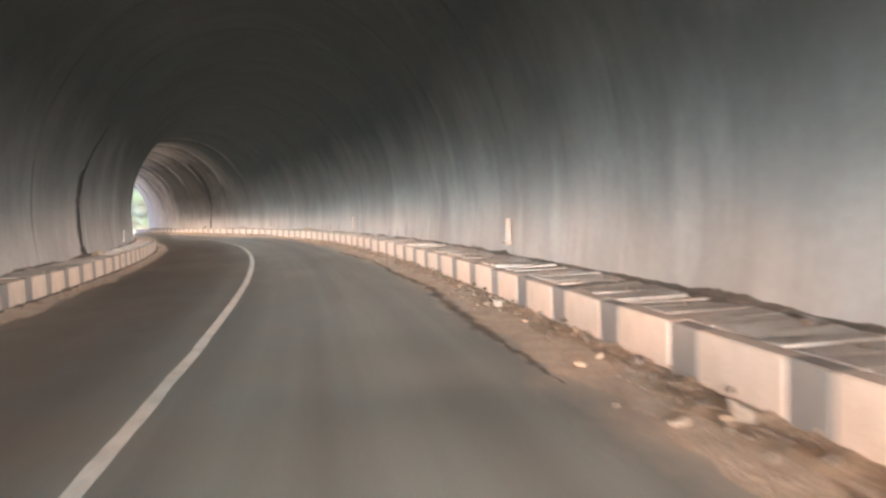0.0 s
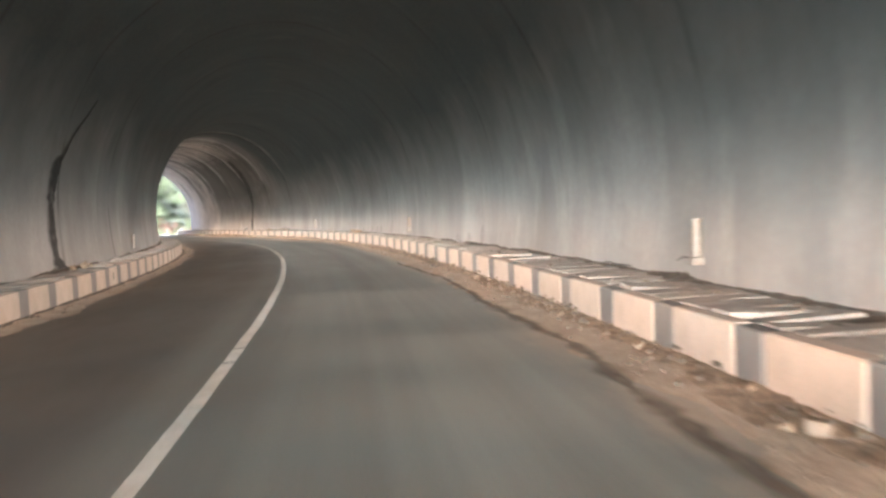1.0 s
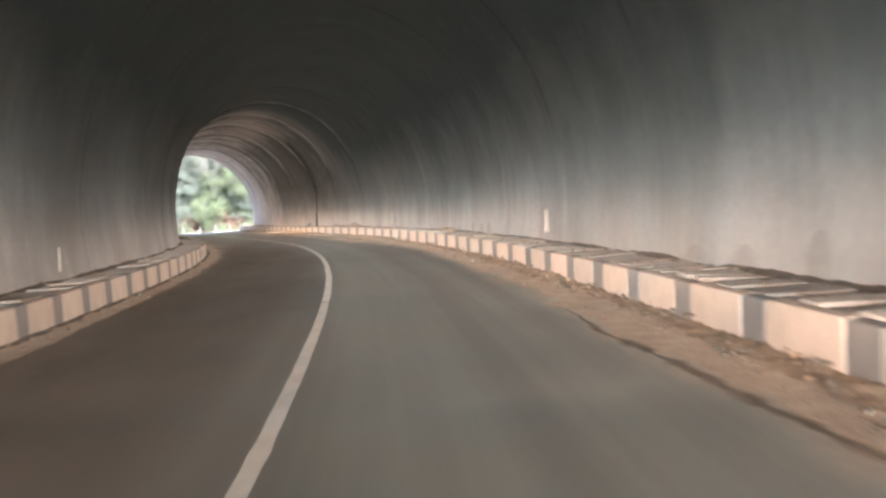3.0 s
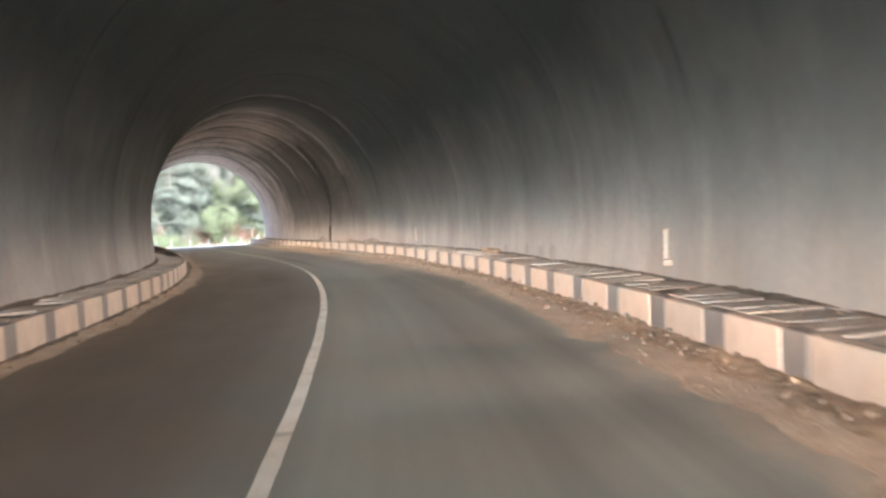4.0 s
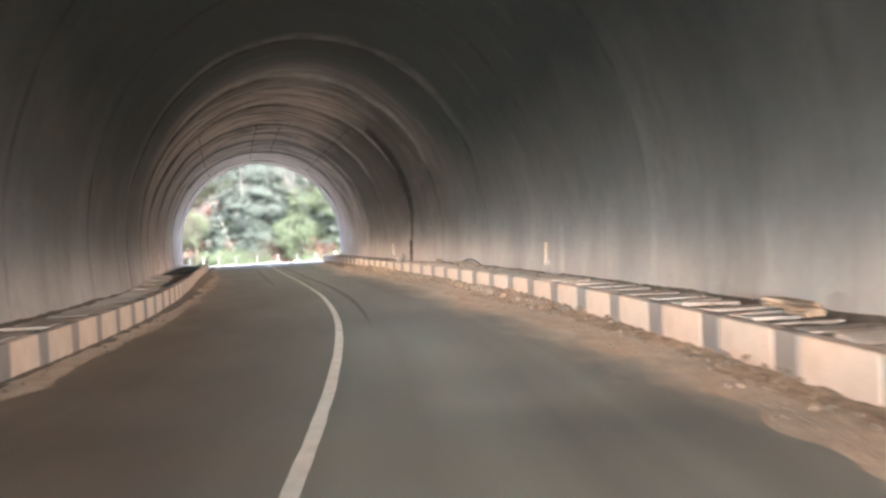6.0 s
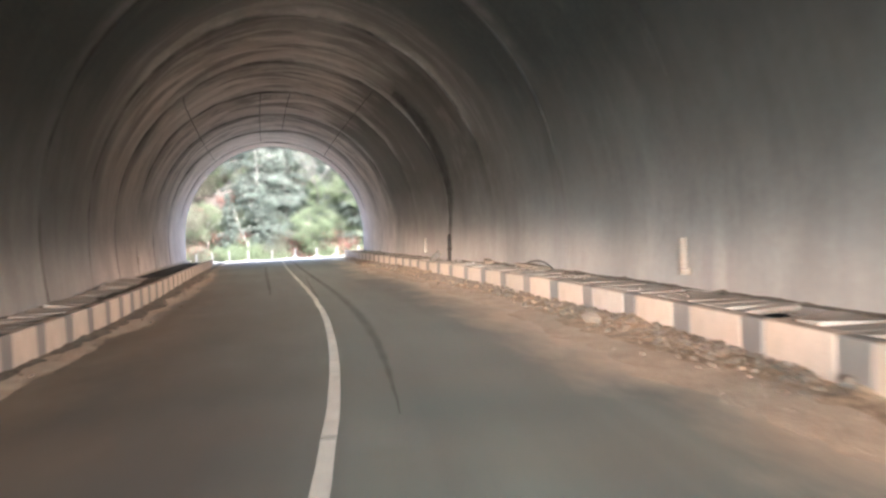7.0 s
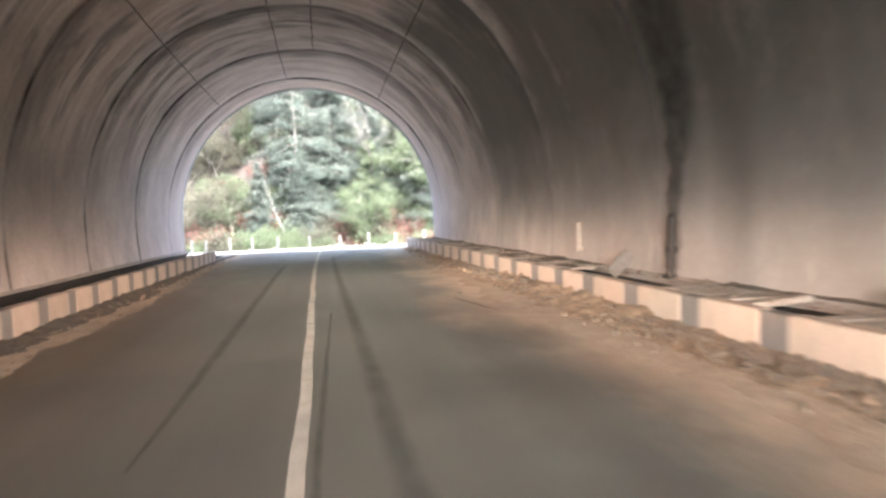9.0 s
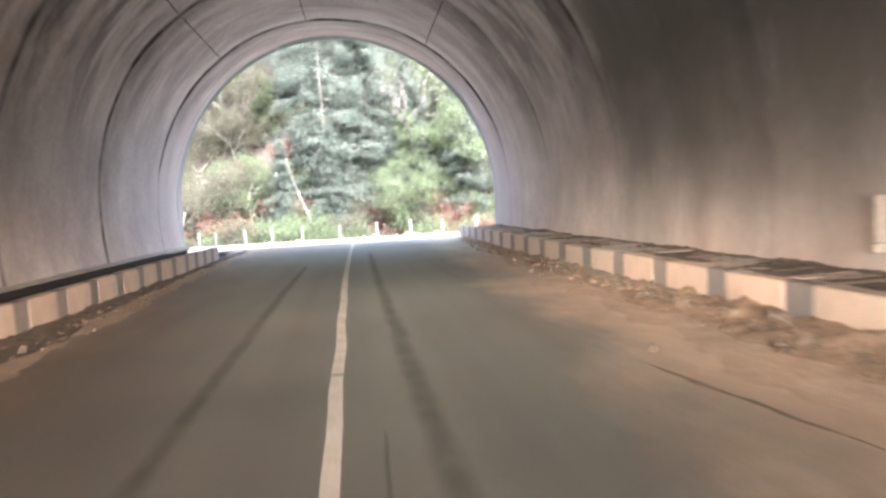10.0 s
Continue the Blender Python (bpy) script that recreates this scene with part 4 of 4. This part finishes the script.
CRUST = mark_material("damp_crust", (0.03, 0.029, 0.027), (0.085, 0.08, 0.072), 1.0)
SPLASH = mark_material("dried_mud", (0.16, 0.135, 0.11), (0.24, 0.205, 0.17), 0.17)
wall_patch("seep_crust", -1, [(21.55, 0.45, 0.42), (21.35, 0.7, 0.2), (21.25, 1.2, 0.17), (21.35, 2.0, 0.19), (21.50, 2.45, 0.26), (21.65, 2.7, 0.2), (21.70, 2.78, 0.04)], CRUST, "dark wet seepage crust running down concrete wall")
wall_patch("seep_stain", -1, [(21.75, 2.7, 0.1), (22.15, 3.2, 0.08), (22.75, 3.8, 0.05), (22.95, 4.1, 0.02)], CRUST, "faint damp stain on concrete wall")
STREAK = mark_material("damp_streak", (0.05, 0.048, 0.043), (0.1, 0.098, 0.088), 0.6)
wall_patch("seep_stain", 1, [(61.0, 0.5, 0.2), (61.0, 1.5, 0.16), (60.8, 2.4, 0.3), (60.7, 3.4, 0.45), (60.5, 4.6, 0.55), (60.4, 5.6, 0.3)], STREAK, "dark damp streak above the drain pipe")
for s, z, w, h in ((22.8, 0.45, 0.26, 0.45), (24.1, 0.44, 0.3, 0.26), (25.2, 0.44, 0.24, 0.2), (36.3, 0.44, 0.26, 0.3), (37.1, 0.44, 0.22, 0.26), (38.1, 0.44, 0.24, 0.28), (39.6, 0.44, 0.2, 0.2)):
    wall_patch("mud_splash", 1, [(s, z, w), (s, z + h * 0.6, w * 0.85), (s, z + h * 0.9, w * 0.5), (s, z + h, w * 0.15)], SPLASH, "faint brown arch of mud splashed on the wall")

# ---- odds and ends on the duct covers ----
bm = bmesh.new()
box(bm, (0.18, 0.07, 0.47), None, 0.014)
thing("broken_slab", "broken concrete slab stood on edge in the open duct", "slab", station(62.2, -0.76, 0.5, 10, -8, 52), data=mesh_of("broken_slab", bm, plain_material("grey_concrete", (0.2, 0.19, 0.175), 0.9)))
for s, o, z, sx, sy, rz in ((53.5, -0.7, 0.50, 0.5, 0.62, 20), (57.2, -0.95, 0.48, 0.3, 0.4, -15), (39.9, -0.75, 0.50, 0.35, 0.4, 35), (39.5, -0.6, 0.49, 0.22, 0.3, 10)):
    bm = bmesh.new()
    box(bm, (sx, sy, 0.08), None, 0.02)
    for v in bm.verts:
        v.co += Vector((random.uniform(-0.04, 0.04), random.uniform(-0.05, 0.05), random.uniform(-0.01, 0.02)))
    thing("slab_fragment", "pale broken slab fragment lying on duct covers", "slab", station(s, o, z, rz, 6, 5), "slab fragments on the covers", data=mesh_of("slab_fragment", bm, PALE if s > 45 else RUBBLE))
bm, last = bmesh.new(), None
for i in range(9):
    f = i / 8
    p = Vector((0.05 * math.sin(f * 5), f * 1.0 - 0.5, 0.17 * math.sin(math.pi * f) + 0.015))
    if last:
        rod(bm, 0.018, 0.018, last, p, 7)
    last = p
thing("bent_cable", "dark stiff cable arched over the duct covers", "cable", station(53.6, -0.8, KERB + 0.01, 24), data=mesh_of("bent_cable", bm, IRON))
for s, o in ((14.8, -1.1), (57.0, -1.0)):
    bm = bmesh.new()
    last = Vector((0, 0, 0))
    for i in range(5):
        nxt = last + Vector((random.uniform(-0.05, 0.05), 0.16, random.uniform(-0.02, 0.05)))
        rod(bm, 0.009, 0.009, last, nxt, 6)
        last = nxt
    thing("cable_end", "dark cable end lying on the duct covers", "cable", station(s, o, KERB + 0.05, random.uniform(-12, 12)), "cable ends on the covers", data=mesh_of("cable_end", bm, IRON))

# ---- the outlet's head wall ----
bm = bmesh.new()
arch = [(o, z) for o, z, _ in lining_profile(S_OUT, [math.pi * i / 40 for i in range(41)], None, 0.0)]
CENTRE = centre(S_OUT)
arch = [(outer_wall(S_OUT), -0.6)] + arch + [(inner_wall(S_OUT), -0.6)]
frame_pts = []
for o, z in arch:
    d = Vector((o - CENTRE, z + 0.6))
    k = min(9.0 / max(abs(d.x), 1e-3), 9.6 / max(abs(d.y), 1e-3))
    frame_pts.append((CENTRE + d.x * k, -0.6 + d.y * k))
for s0, rev in ((S_OUT, False), (S_OUT + 0.5, True)):
    a = [bm.verts.new(at(s0, o, z)) for o, z in arch]
    b = [bm.verts.new(at(s0, o, z)) for o, z in frame_pts]
    if not rev:
        keep = (a, b)
    for i in range(len(a) - 1):
        f = (a[i], a[i + 1], b[i + 1], b[i])
        bm.faces.new(f if not rev else f[::-1])
for i in range(len(a) - 1):
    bm.faces.new((keep[0][i], a[i], a[i + 1], keep[0][i + 1]))
    bm.faces.new((keep[1][i], keep[1][i + 1], b[i + 1], b[i]))
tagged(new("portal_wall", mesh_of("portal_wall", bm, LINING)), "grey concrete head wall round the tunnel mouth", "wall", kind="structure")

# ---- outside ----
OUT_S, OUT_MID = 82.2, 4.2
ORIGIN, OUT_TURN = at(OUT_S, OUT_MID), turn(OUT_S)
AHEAD, ASIDE = Vector((-math.sin(OUT_TURN), math.cos(OUT_TURN), 0)), Vector((-math.cos(OUT_TURN), -math.sin(OUT_TURN), 0))


def slope_height(d, w):
    """Height of the ground d metres out from the mouth, w to the left of its middle."""
    if d < -1.2:
        return -0.6
    z = -0.06 - 0.016 * min(max(d, 0.0), 8.0)
    edge = 7.4 + 0.05 * (w * 0.2) ** 2
    if d > edge:
        e = d - edge
        # unseen right flank flattened to let more sky light into the mouth
        open_side = float(np.interp(w, (-45, -16), (0.05, 1.0)))
        z += -0.9 * min(1.0, e / 2.0) + (max(0.0, e - 5.0) * 0.95 - max(0.0, e - 75) * 0.5) * open_side
        p = Vector((d * 0.12, w * 0.12, 1.7))
        z += min(1.0, e / 10) * (2.2 * noise.noise(p) + 0.8 * noise.noise(p * 3.1))
    return z


def outside(d, w, z=None):
    p = ORIGIN + AHEAD * d + ASIDE * w
    return Vector((p.x, p.y, slope_height(d, w) if z is None else z))


def spread(near, far, fine, grow):
    vals, d, k = [0.0], 0.0, fine
    while d < far:
        d += k
        vals.append(d)
        if d > near:
            k *= grow
    return vals


ds = [-600, -300, -150, -100, -60, -30, -12, -4, -1.25, -1.15, 0.0] + spread(80, 900, 1.0, 1.3)[1:]
ws = sorted({-v for v in spread(60, 700, 1.5, 1.4)} | set(spread(60, 700, 1.5, 1.4)))
bm = bmesh.new()
grid = [[bm.verts.new(outside(d, w)) for w in ws] for d in ds]
for r1, r2 in zip(grid, grid[1:]):
    for j in range(len(ws) - 1):
        bm.faces.new((r1[j], r1[j + 1], r2[j + 1], r2[j])).smooth = True
tagged(new("ground", mesh_of("ground", bm, EARTH)), "steep bare earth hillside beyond the road", "ground", kind="structure")

# the bend of the road outside
bm = bmesh.new()
uv = bm.loops.layers.uv.new("UVMap")
ds, ws = steps(0.35, 7.2, 0.5), steps(-30, 7.5, 0.75)
grid = [[bm.verts.new(outside(d, w) + Vector((0, 0, 0.05))) for w in ws] for d in ds]
for i in range(len(ds) - 1):
    for j in range(len(ws) - 1):
        f = bm.faces.new((grid[i][j], grid[i][j + 1], grid[i + 1][j + 1], grid[i + 1][j]))
        f.smooth = True
        for loop, (u, v) in zip(f.loops, ((ds[i], ws[j]), (ds[i], ws[j + 1]), (ds[i + 1], ws[j + 1]), (ds[i + 1], ws[j]))):
            loop[uv].uv = (u, v * 0.1 + 3.0)
tagged(new("road_outside", mesh_of("road_outside", bm, APRON)), "pale dusty road bend in daylight", "road", kind="structure")


def guard_post(d, w, h, lean):
    p = outside(d, w)
    ob = thing("guard_post", "white painted concrete guard post at road edge", "post", pose(p.x, p.y, p.z - 0.05, lean, -lean, math.degrees(OUT_TURN)), "guard posts along the bend")
    bm = bmesh.new()
    box(bm, (0.1, 0.1, h), Matrix.Translation((0, 0, h / 2)), 0.025)
    part("shaft", bm, POST, ob)
    bm = bmesh.new()
    box(bm, (0.24, 0.24, 0.14), Matrix.Translation((0, 0, 0.04)), 0.03)
    part("footing", bm, STONE, ob)


for s, o in ((85.4, 9.15), (86.3, 9.95), (87.4, 8.35), (87.1, 7.25), (87.4, 6.05), (87.6, 4.5), (88.0, 2.93), (88.5, 1.45), (89.0, 0.0), (89.4, -1.6)):
    guard_post(s - OUT_S, o - OUT_MID, random.uniform(0.74, 0.84), random.uniform(-2, 2))
for _ in range(34):
    w = random.uniform(-9, 6)
    d = 6.0 + 0.02 * w * w * 0.3 + random.uniform(-0.4, 0.8)
    size = random.uniform(0.1, 0.32)
    bm = bmesh.new()
    stone_bm(bm, Matrix.Diagonal((size, size * 0.8, size * 0.6, 1)), 0.22)
    thing("rock", "pale grey boulder at the road edge", "rock", Matrix.Translation(outside(d, w) + Vector((0, 0, 0.05 + size * 0.2))), "boulders at the road edge", data=mesh_of("rock", bm, PALE))


# ---- trees and bushes ----
NEEDLES = leaf_material("blue_green_needles", (0.09, 0.106, 0.093), (0.1, 0.118, 0.104))
FOLIAGE = leaf_material("fresh_green_leaves", (0.09, 0.11, 0.068), (0.116, 0.138, 0.086))
OLIVE = leaf_material("olive_leaves", (0.078, 0.074, 0.056), (0.106, 0.1, 0.078))
RUSSET = leaf_material("russet_leaves", (0.14, 0.074, 0.062), (0.185, 0.104, 0.09))
DRY = leaf_material("dry_straw", (0.1, 0.088, 0.075), (0.14, 0.122, 0.105))
BARK = bark_material("grey_brown_bark", (0.085, 0.08, 0.072), (0.14, 0.13, 0.118))
BONE = bark_material("bleached_bark", (0.06, 0.054, 0.05), (0.11, 0.102, 0.095))


class Leaves:
    """Many small leaf faces in one mesh."""

    def __init__(self):
        self.verts, self.faces = [], []

    def add(self, p, size, long=1.6, way=None):
        if way is None:
            q = Euler((random.uniform(0, 6.3), random.uniform(0, 6.3), random.uniform(0, 6.3))).to_matrix()
        else:
            q = way.to_track_quat("X", "Z").to_matrix() @ Euler((random.gauss(0, 0.5), random.gauss(0, 0.3), random.gauss(0, 0.45))).to_matrix()
        k = len(self.verts)
        for x, y, z in ((-0.5, 0, 0), (0, -0.5 / long, 0.12), (0.55, 0, 0), (0, 0.5 / long, 0.12)):
            self.verts.append(p + q @ (Vector((x, y, z)) * size))
        self.faces.append((k, k + 1, k + 2, k + 3))

    def mesh(self, name, material):
        me = bpy.data.meshes.new(name)
        me.from_pydata(self.verts, [], self.faces)
        me.materials.append(material)
        return me


def conifer(h, spread_m, seed, needles=None, label="tall blue-green conifer with drooping boughs on hillside"):
    random.seed(seed)
    ob = thing("conifer", label, "tree", group="trees on the hillside")
    trunk, leaves = bmesh.new(), Leaves()
    bend = Vector((random.uniform(-0.4, 0.4), random.uniform(-0.4, 0.4), 0))
    spine = [bend * math.sin(i / 8 * 2) + Vector((0, 0, h * i / 8)) for i in range(9)]
    for i in range(8):
        rod(trunk, 0.008 * h * (1 - i / 8.3), 0.008 * h * (1 - (i + 1) / 8.3), spine[i] - Vector((0, 0, 0.4 if i == 0 else 0)), spine[i + 1], 7)
    z = 0.05 * h
    while z < h * 0.985:
        f = z / h
        reach = spread_m * (1 - f) ** 0.75 * random.uniform(0.7, 1.1) + 0.25
        base = bend * math.sin(f * 2) + Vector((0, 0, z))
        for _ in range(random.randint(8, 10)):
            a, r = random.uniform(0, 6.3), reach * random.uniform(0.6, 1.15)
            out = Vector((math.cos(a), math.sin(a), 0))
            tip = base + out * r + Vector((0, 0, random.uniform(-0.45, 0.12) * r))
            rod(trunk, 0.02 * (1 - f) + 0.008, 0.005, base, tip, 4)
            n = max(5, int(r * 15))
            for i in range(n):
                t = (i + random.random()) / n
                c = base.lerp(tip, 0.2 + 0.8 * t) + Vector((0, 0, -0.12 * t * r * random.random()))
                side = out.cross(Vector((0, 0, 1))) * random.uniform(-0.42, 0.42) * (1.15 - t) * r * 0.75
                for _ in range(4):
                    leaves.add(c + side + Vector((random.gauss(0, 0.13), random.gauss(0, 0.13), random.gauss(-0.09, 0.12))), random.uniform(0.1, 0.24), 3.2, out + side * 0.8 + Vector((0, 0, -0.45)))
        z += h * random.uniform(0.024, 0.036)
    part("trunk", trunk, BARK, ob)
    part("crown", leaves.mesh("crown", needles or NEEDLES), None, ob)
    return ob


def limbs(bm, p, way, length, r, depth, tips, curl=0.45):
    q = p
    for i in range(3):
        way = (way + Vector((random.gauss(0, curl * 0.35), random.gauss(0, curl * 0.35), random.gauss(0.04, 0.1)))).normalized()
        nxt = q + way * length / 3
        rod(bm, r * (1 - 0.14 * i), r * (1 - 0.14 * (i + 1)), q, nxt, 5 if depth > 1 else 4)
        q = nxt
        if depth > 0 and (i > 0 or depth < 3):
            for _ in range(1 if i < 2 else 2):
                side = (way + Vector((random.gauss(0, 0.75), random.gauss(0, 0.75), random.gauss(0.1, 0.5)))).normalized()
                limbs(bm, q, side, length * random.uniform(0.55, 0.8), r * 0.55, depth - 1, tips, curl)
    tips.append(q)


def leafy(name, h, count, size, material, label, seed, depth=3, puff=0.5, category="tree", group="trees on the hillside", bark=None, lean=0.15, thick=0.018, curl=0.45):
    random.seed(seed)
    ob = thing(name, label, category, group=group)
    bm, tips = bmesh.new(), []
    limbs(bm, Vector((0, 0, -0.3)), Vector((random.gauss(0, lean), random.gauss(0, lean), 1)).normalized(), h * 0.55, thick * h + 0.01, depth, tips, curl)
    part("trunk", bm, bark or BARK, ob)
    if count:
        leaves = Leaves()
        for _ in range(count):
            c = random.choice(tips)
            leaves.add(c + Vector((random.gauss(0, puff), random.gauss(0, puff), random.gauss(-0.1, puff * 0.7))), size * random.uniform(0.6, 1.3))
        part("crown", leaves.mesh("crown", material), None, ob)
    return ob


def bush(h, count, material, label, seed, size=0.115):
    random.seed(seed)
    ob = thing("bush", label, "bush", group="bushes on the hillside")
    bm, leaves = bmesh.new(), Leaves()
    for _ in range(9):
        a, r = random.uniform(0, 6.3), random.uniform(0.15, 0.75) * h
        tip = Vector((math.cos(a) * r, math.sin(a) * r, h * random.uniform(0.55, 1.0)))
        rod(bm, 0.02, 0.006, (0, 0, -0.2), tip, 4)
        for _ in range(count // 9):
            t = random.random() ** 0.6
            leaves.add(tip * t + Vector((random.gauss(0, 0.17 * h), random.gauss(0, 0.17 * h), random.gauss(0, 0.13 * h))), size * random.uniform(0.6, 1.4), 1.8)
    part("woody_base", bm, BARK, ob)
    part("foliage", leaves.mesh("foliage", material), None, ob)
    return ob


def plant(ob, d, w, rz=0.0, scale=1.0, first=False, lean=0.0):
    p = outside(d, w)
    m = pose(p.x, p.y, p.z, lean, 0, rz + math.degrees(OUT_TURN)) @ Matrix.Diagonal((scale, scale, scale, 1))
    if first:
        ob.matrix_world = m
        return ob
    c = copy_thing(ob, m)
    c.scale = (scale, scale, scale)
    return c


fir_a, fir_b, fir_c = conifer(17.0, 3.6, 1), conifer(14.0, 3.0, 2), conifer(11.0, 2.6, 3)
pine = conifer(8.0, 2.3, 4, FOLIAGE, "fresh green young conifer on the steep hillside")
plant(pine, 15.4, -3.4, 20, 0.75, first=True)
for d, w, rz, k in ((13.6, 3.6, 200, 0.4), (17.2, -5.6, 310, 0.7), (19.0, -7.4, 60, 0.9), (14.2, 6.6, 10, 0.35), (20.0, 5.2, 90, 0.5)):
    plant(pine, d, w, rz, k)
plant(fir_a, 14.8, 1.1, 0, first=True)
plant(fir_b, 16.0, -0.9, 40, first=True)
plant(fir_c, 21.0, -6.2, 80, first=True)
for ob, d, w, rz, k in ((fir_b, 25.0, 6.6, 150, 1.0), (fir_a, 22.0, 3.0, 210, 1.0), (fir_c, 18.5, -8.6, 15, 1.05), (fir_a, 24.0, -1.5, 95, 1.0), (fir_b, 25.0, -5.0, 300, 1.05), (fir_c, 27.0, -10.5, 55, 1.2), (fir_a, 29.0, 1.0, 170, 1.0),
                        (fir_b, 30.0, 7.0, 130, 1.0), (fir_a, 33.0, -12.0, 20, 1.0), (fir_c, 34.0, 13.0, 260, 1.1), (fir_b, 36.0, -3.0, 200, 1.1), (fir_a, 30.0, -17.0, 10, 0.9), (fir_c, 12.8, 3.4, 330, 0.5), (fir_c, 13.4, 0.9, 30, 0.55), (fir_b, 42.0, 18.0, 10, 1.1), (fir_b, 15.6, -3.6, 70, 0.75), (fir_c, 15.2, -6.6, 190, 0.8), (fir_a, 17.5, -1.4, 33, 0.8)):
    plant(ob, d, w, rz, k)
oak = leafy("broadleaf_tree", 7.0, 11000, 0.15, FOLIAGE, "bright green leafy tree on the steep hillside", 11)
plant(oak, 13.4, -2.9, 0, 0.5, first=True)
for d, w, rz, k in ((17.5, -4.6, 130, 0.95), (15.2, -6.9, 250, 0.7), (20.0, 8.5, 80, 0.7), (13.0, 5.2, 200, 0.5), (22.0, -9.5, 20, 0.9)):
    plant(oak, d, w, rz, k)
olive = leafy("broadleaf_tree", 5.5, 8000, 0.13, OLIVE, "olive yellow leafy tree among hillside scrub", 23)
plant(olive, 14.0, 7.4, 0, 0.62, first=True)
for d, w, rz, k in ((18.0, 10.0, 90, 0.7), (15.5, 5.8, 170, 0.5), (22.0, 11.5, 240, 0.8), (14.5, -8.4, 40, 0.75), (26.0, 9.0, 10, 1.0), (12.5, 9.6, 60, 0.8), (17.0, 9.0, 120, 0.75), (16.2, 11.0, 200, 0.8), (19.5, 8.4, 30, 0.8), (18.6, 6.6, 280, 0.6)):
    plant(olive, d, w, rz, k)
dead = leafy("bare_tree", 8.0, 0, 0, None, "bleached bare tree with forked branches", 5, depth=4, bark=BONE, lean=0.1, thick=0.009, curl=0.6)
plant(dead, 14.4, -0.5, 200, 1.2, first=True)
plant(dead, 19.0, 7.8, 60, 0.8)
plant(dead, 15.0, -1.5, 120, 1.0)
plant(dead, 17.5, -8.0, 310, 1.3)
plant(dead, 23.0, 10.0, 300, 0.9)
snag = leafy("dead_tree", 9.0, 0, 0, None, "thin leaning bare trunk on the hillside", 9, depth=0, bark=BONE, lean=0.05, thick=0.003, curl=0.4)
plant(snag, 11.8, 1.4, 90, 1.1, first=True, lean=-8)
plant(snag, 13.2, -1.7, 90, 0.5, lean=-9)
green_bush = bush(1.6, 1900, FOLIAGE, "leafy green bush on the bank", 31)
olive_bush = bush(1.5, 1700, OLIVE, "yellowish olive bush on the bank", 32)
red_bush = bush(1.5, 1500, RUSSET, "russet brown bush on the bank", 33)
dry_bush = bush(1.1, 700, DRY, "dry straw coloured scrub on the bank", 34, 0.13)
KINDS = (green_bush, olive_bush, red_bush, dry_bush)
plant(green_bush, 10.6, 2.4, first=True)
plant(olive_bush, 10.8, 6.0, first=True)
plant(red_bush, 15.0, -4.2, first=True)
plant(dry_bush, 11.5, 8.0, first=True)
for d, w, k in ((12.9, -1.6, 0.7), (13.3, -2.3, 0.6), (12.7, -3.6, 0.6), (13.4, -4.4, 0.9), (12.8, -5.2, 0.8), (14.2, -5.8, 1.0), (13.9, -1.0, 0.6)):
    plant(red_bush, d, w, 57 * k * 10, k)
random.seed(7)
for _ in range(340):
    d = 9.6 + abs(random.gauss(0, 9))
    w = random.uniform(-17, 16) if _ < 260 else random.uniform(2.5, 11)
    if -7 < w < -1.0 and 12.5 < d < 18.5:
        weights = (0.3, 0.15, 0.5, 0.05)
    elif w > 3.5:
        weights = (0.3, 0.34, 0.14, 0.22)
    else:
        weights = (0.46, 0.3, 0.08, 0.16)
    if 3.0 < w < 10 and 15.5 < d < 26 and random.random() < 0.3:
        continue   # bare tan earth shows between the scrub there
    plant(random.choices(KINDS, weights)[0], d, w, random.uniform(0, 360), random.uniform(0.45, 1.25))
for _ in range(46):
    plant(random.choices(KINDS, (0.14, 0.36, 0.2, 0.3))[0], random.uniform(12.5, 23.0), random.uniform(4.2, 10.5), random.uniform(0, 360), random.uniform(0.4, 0.9))
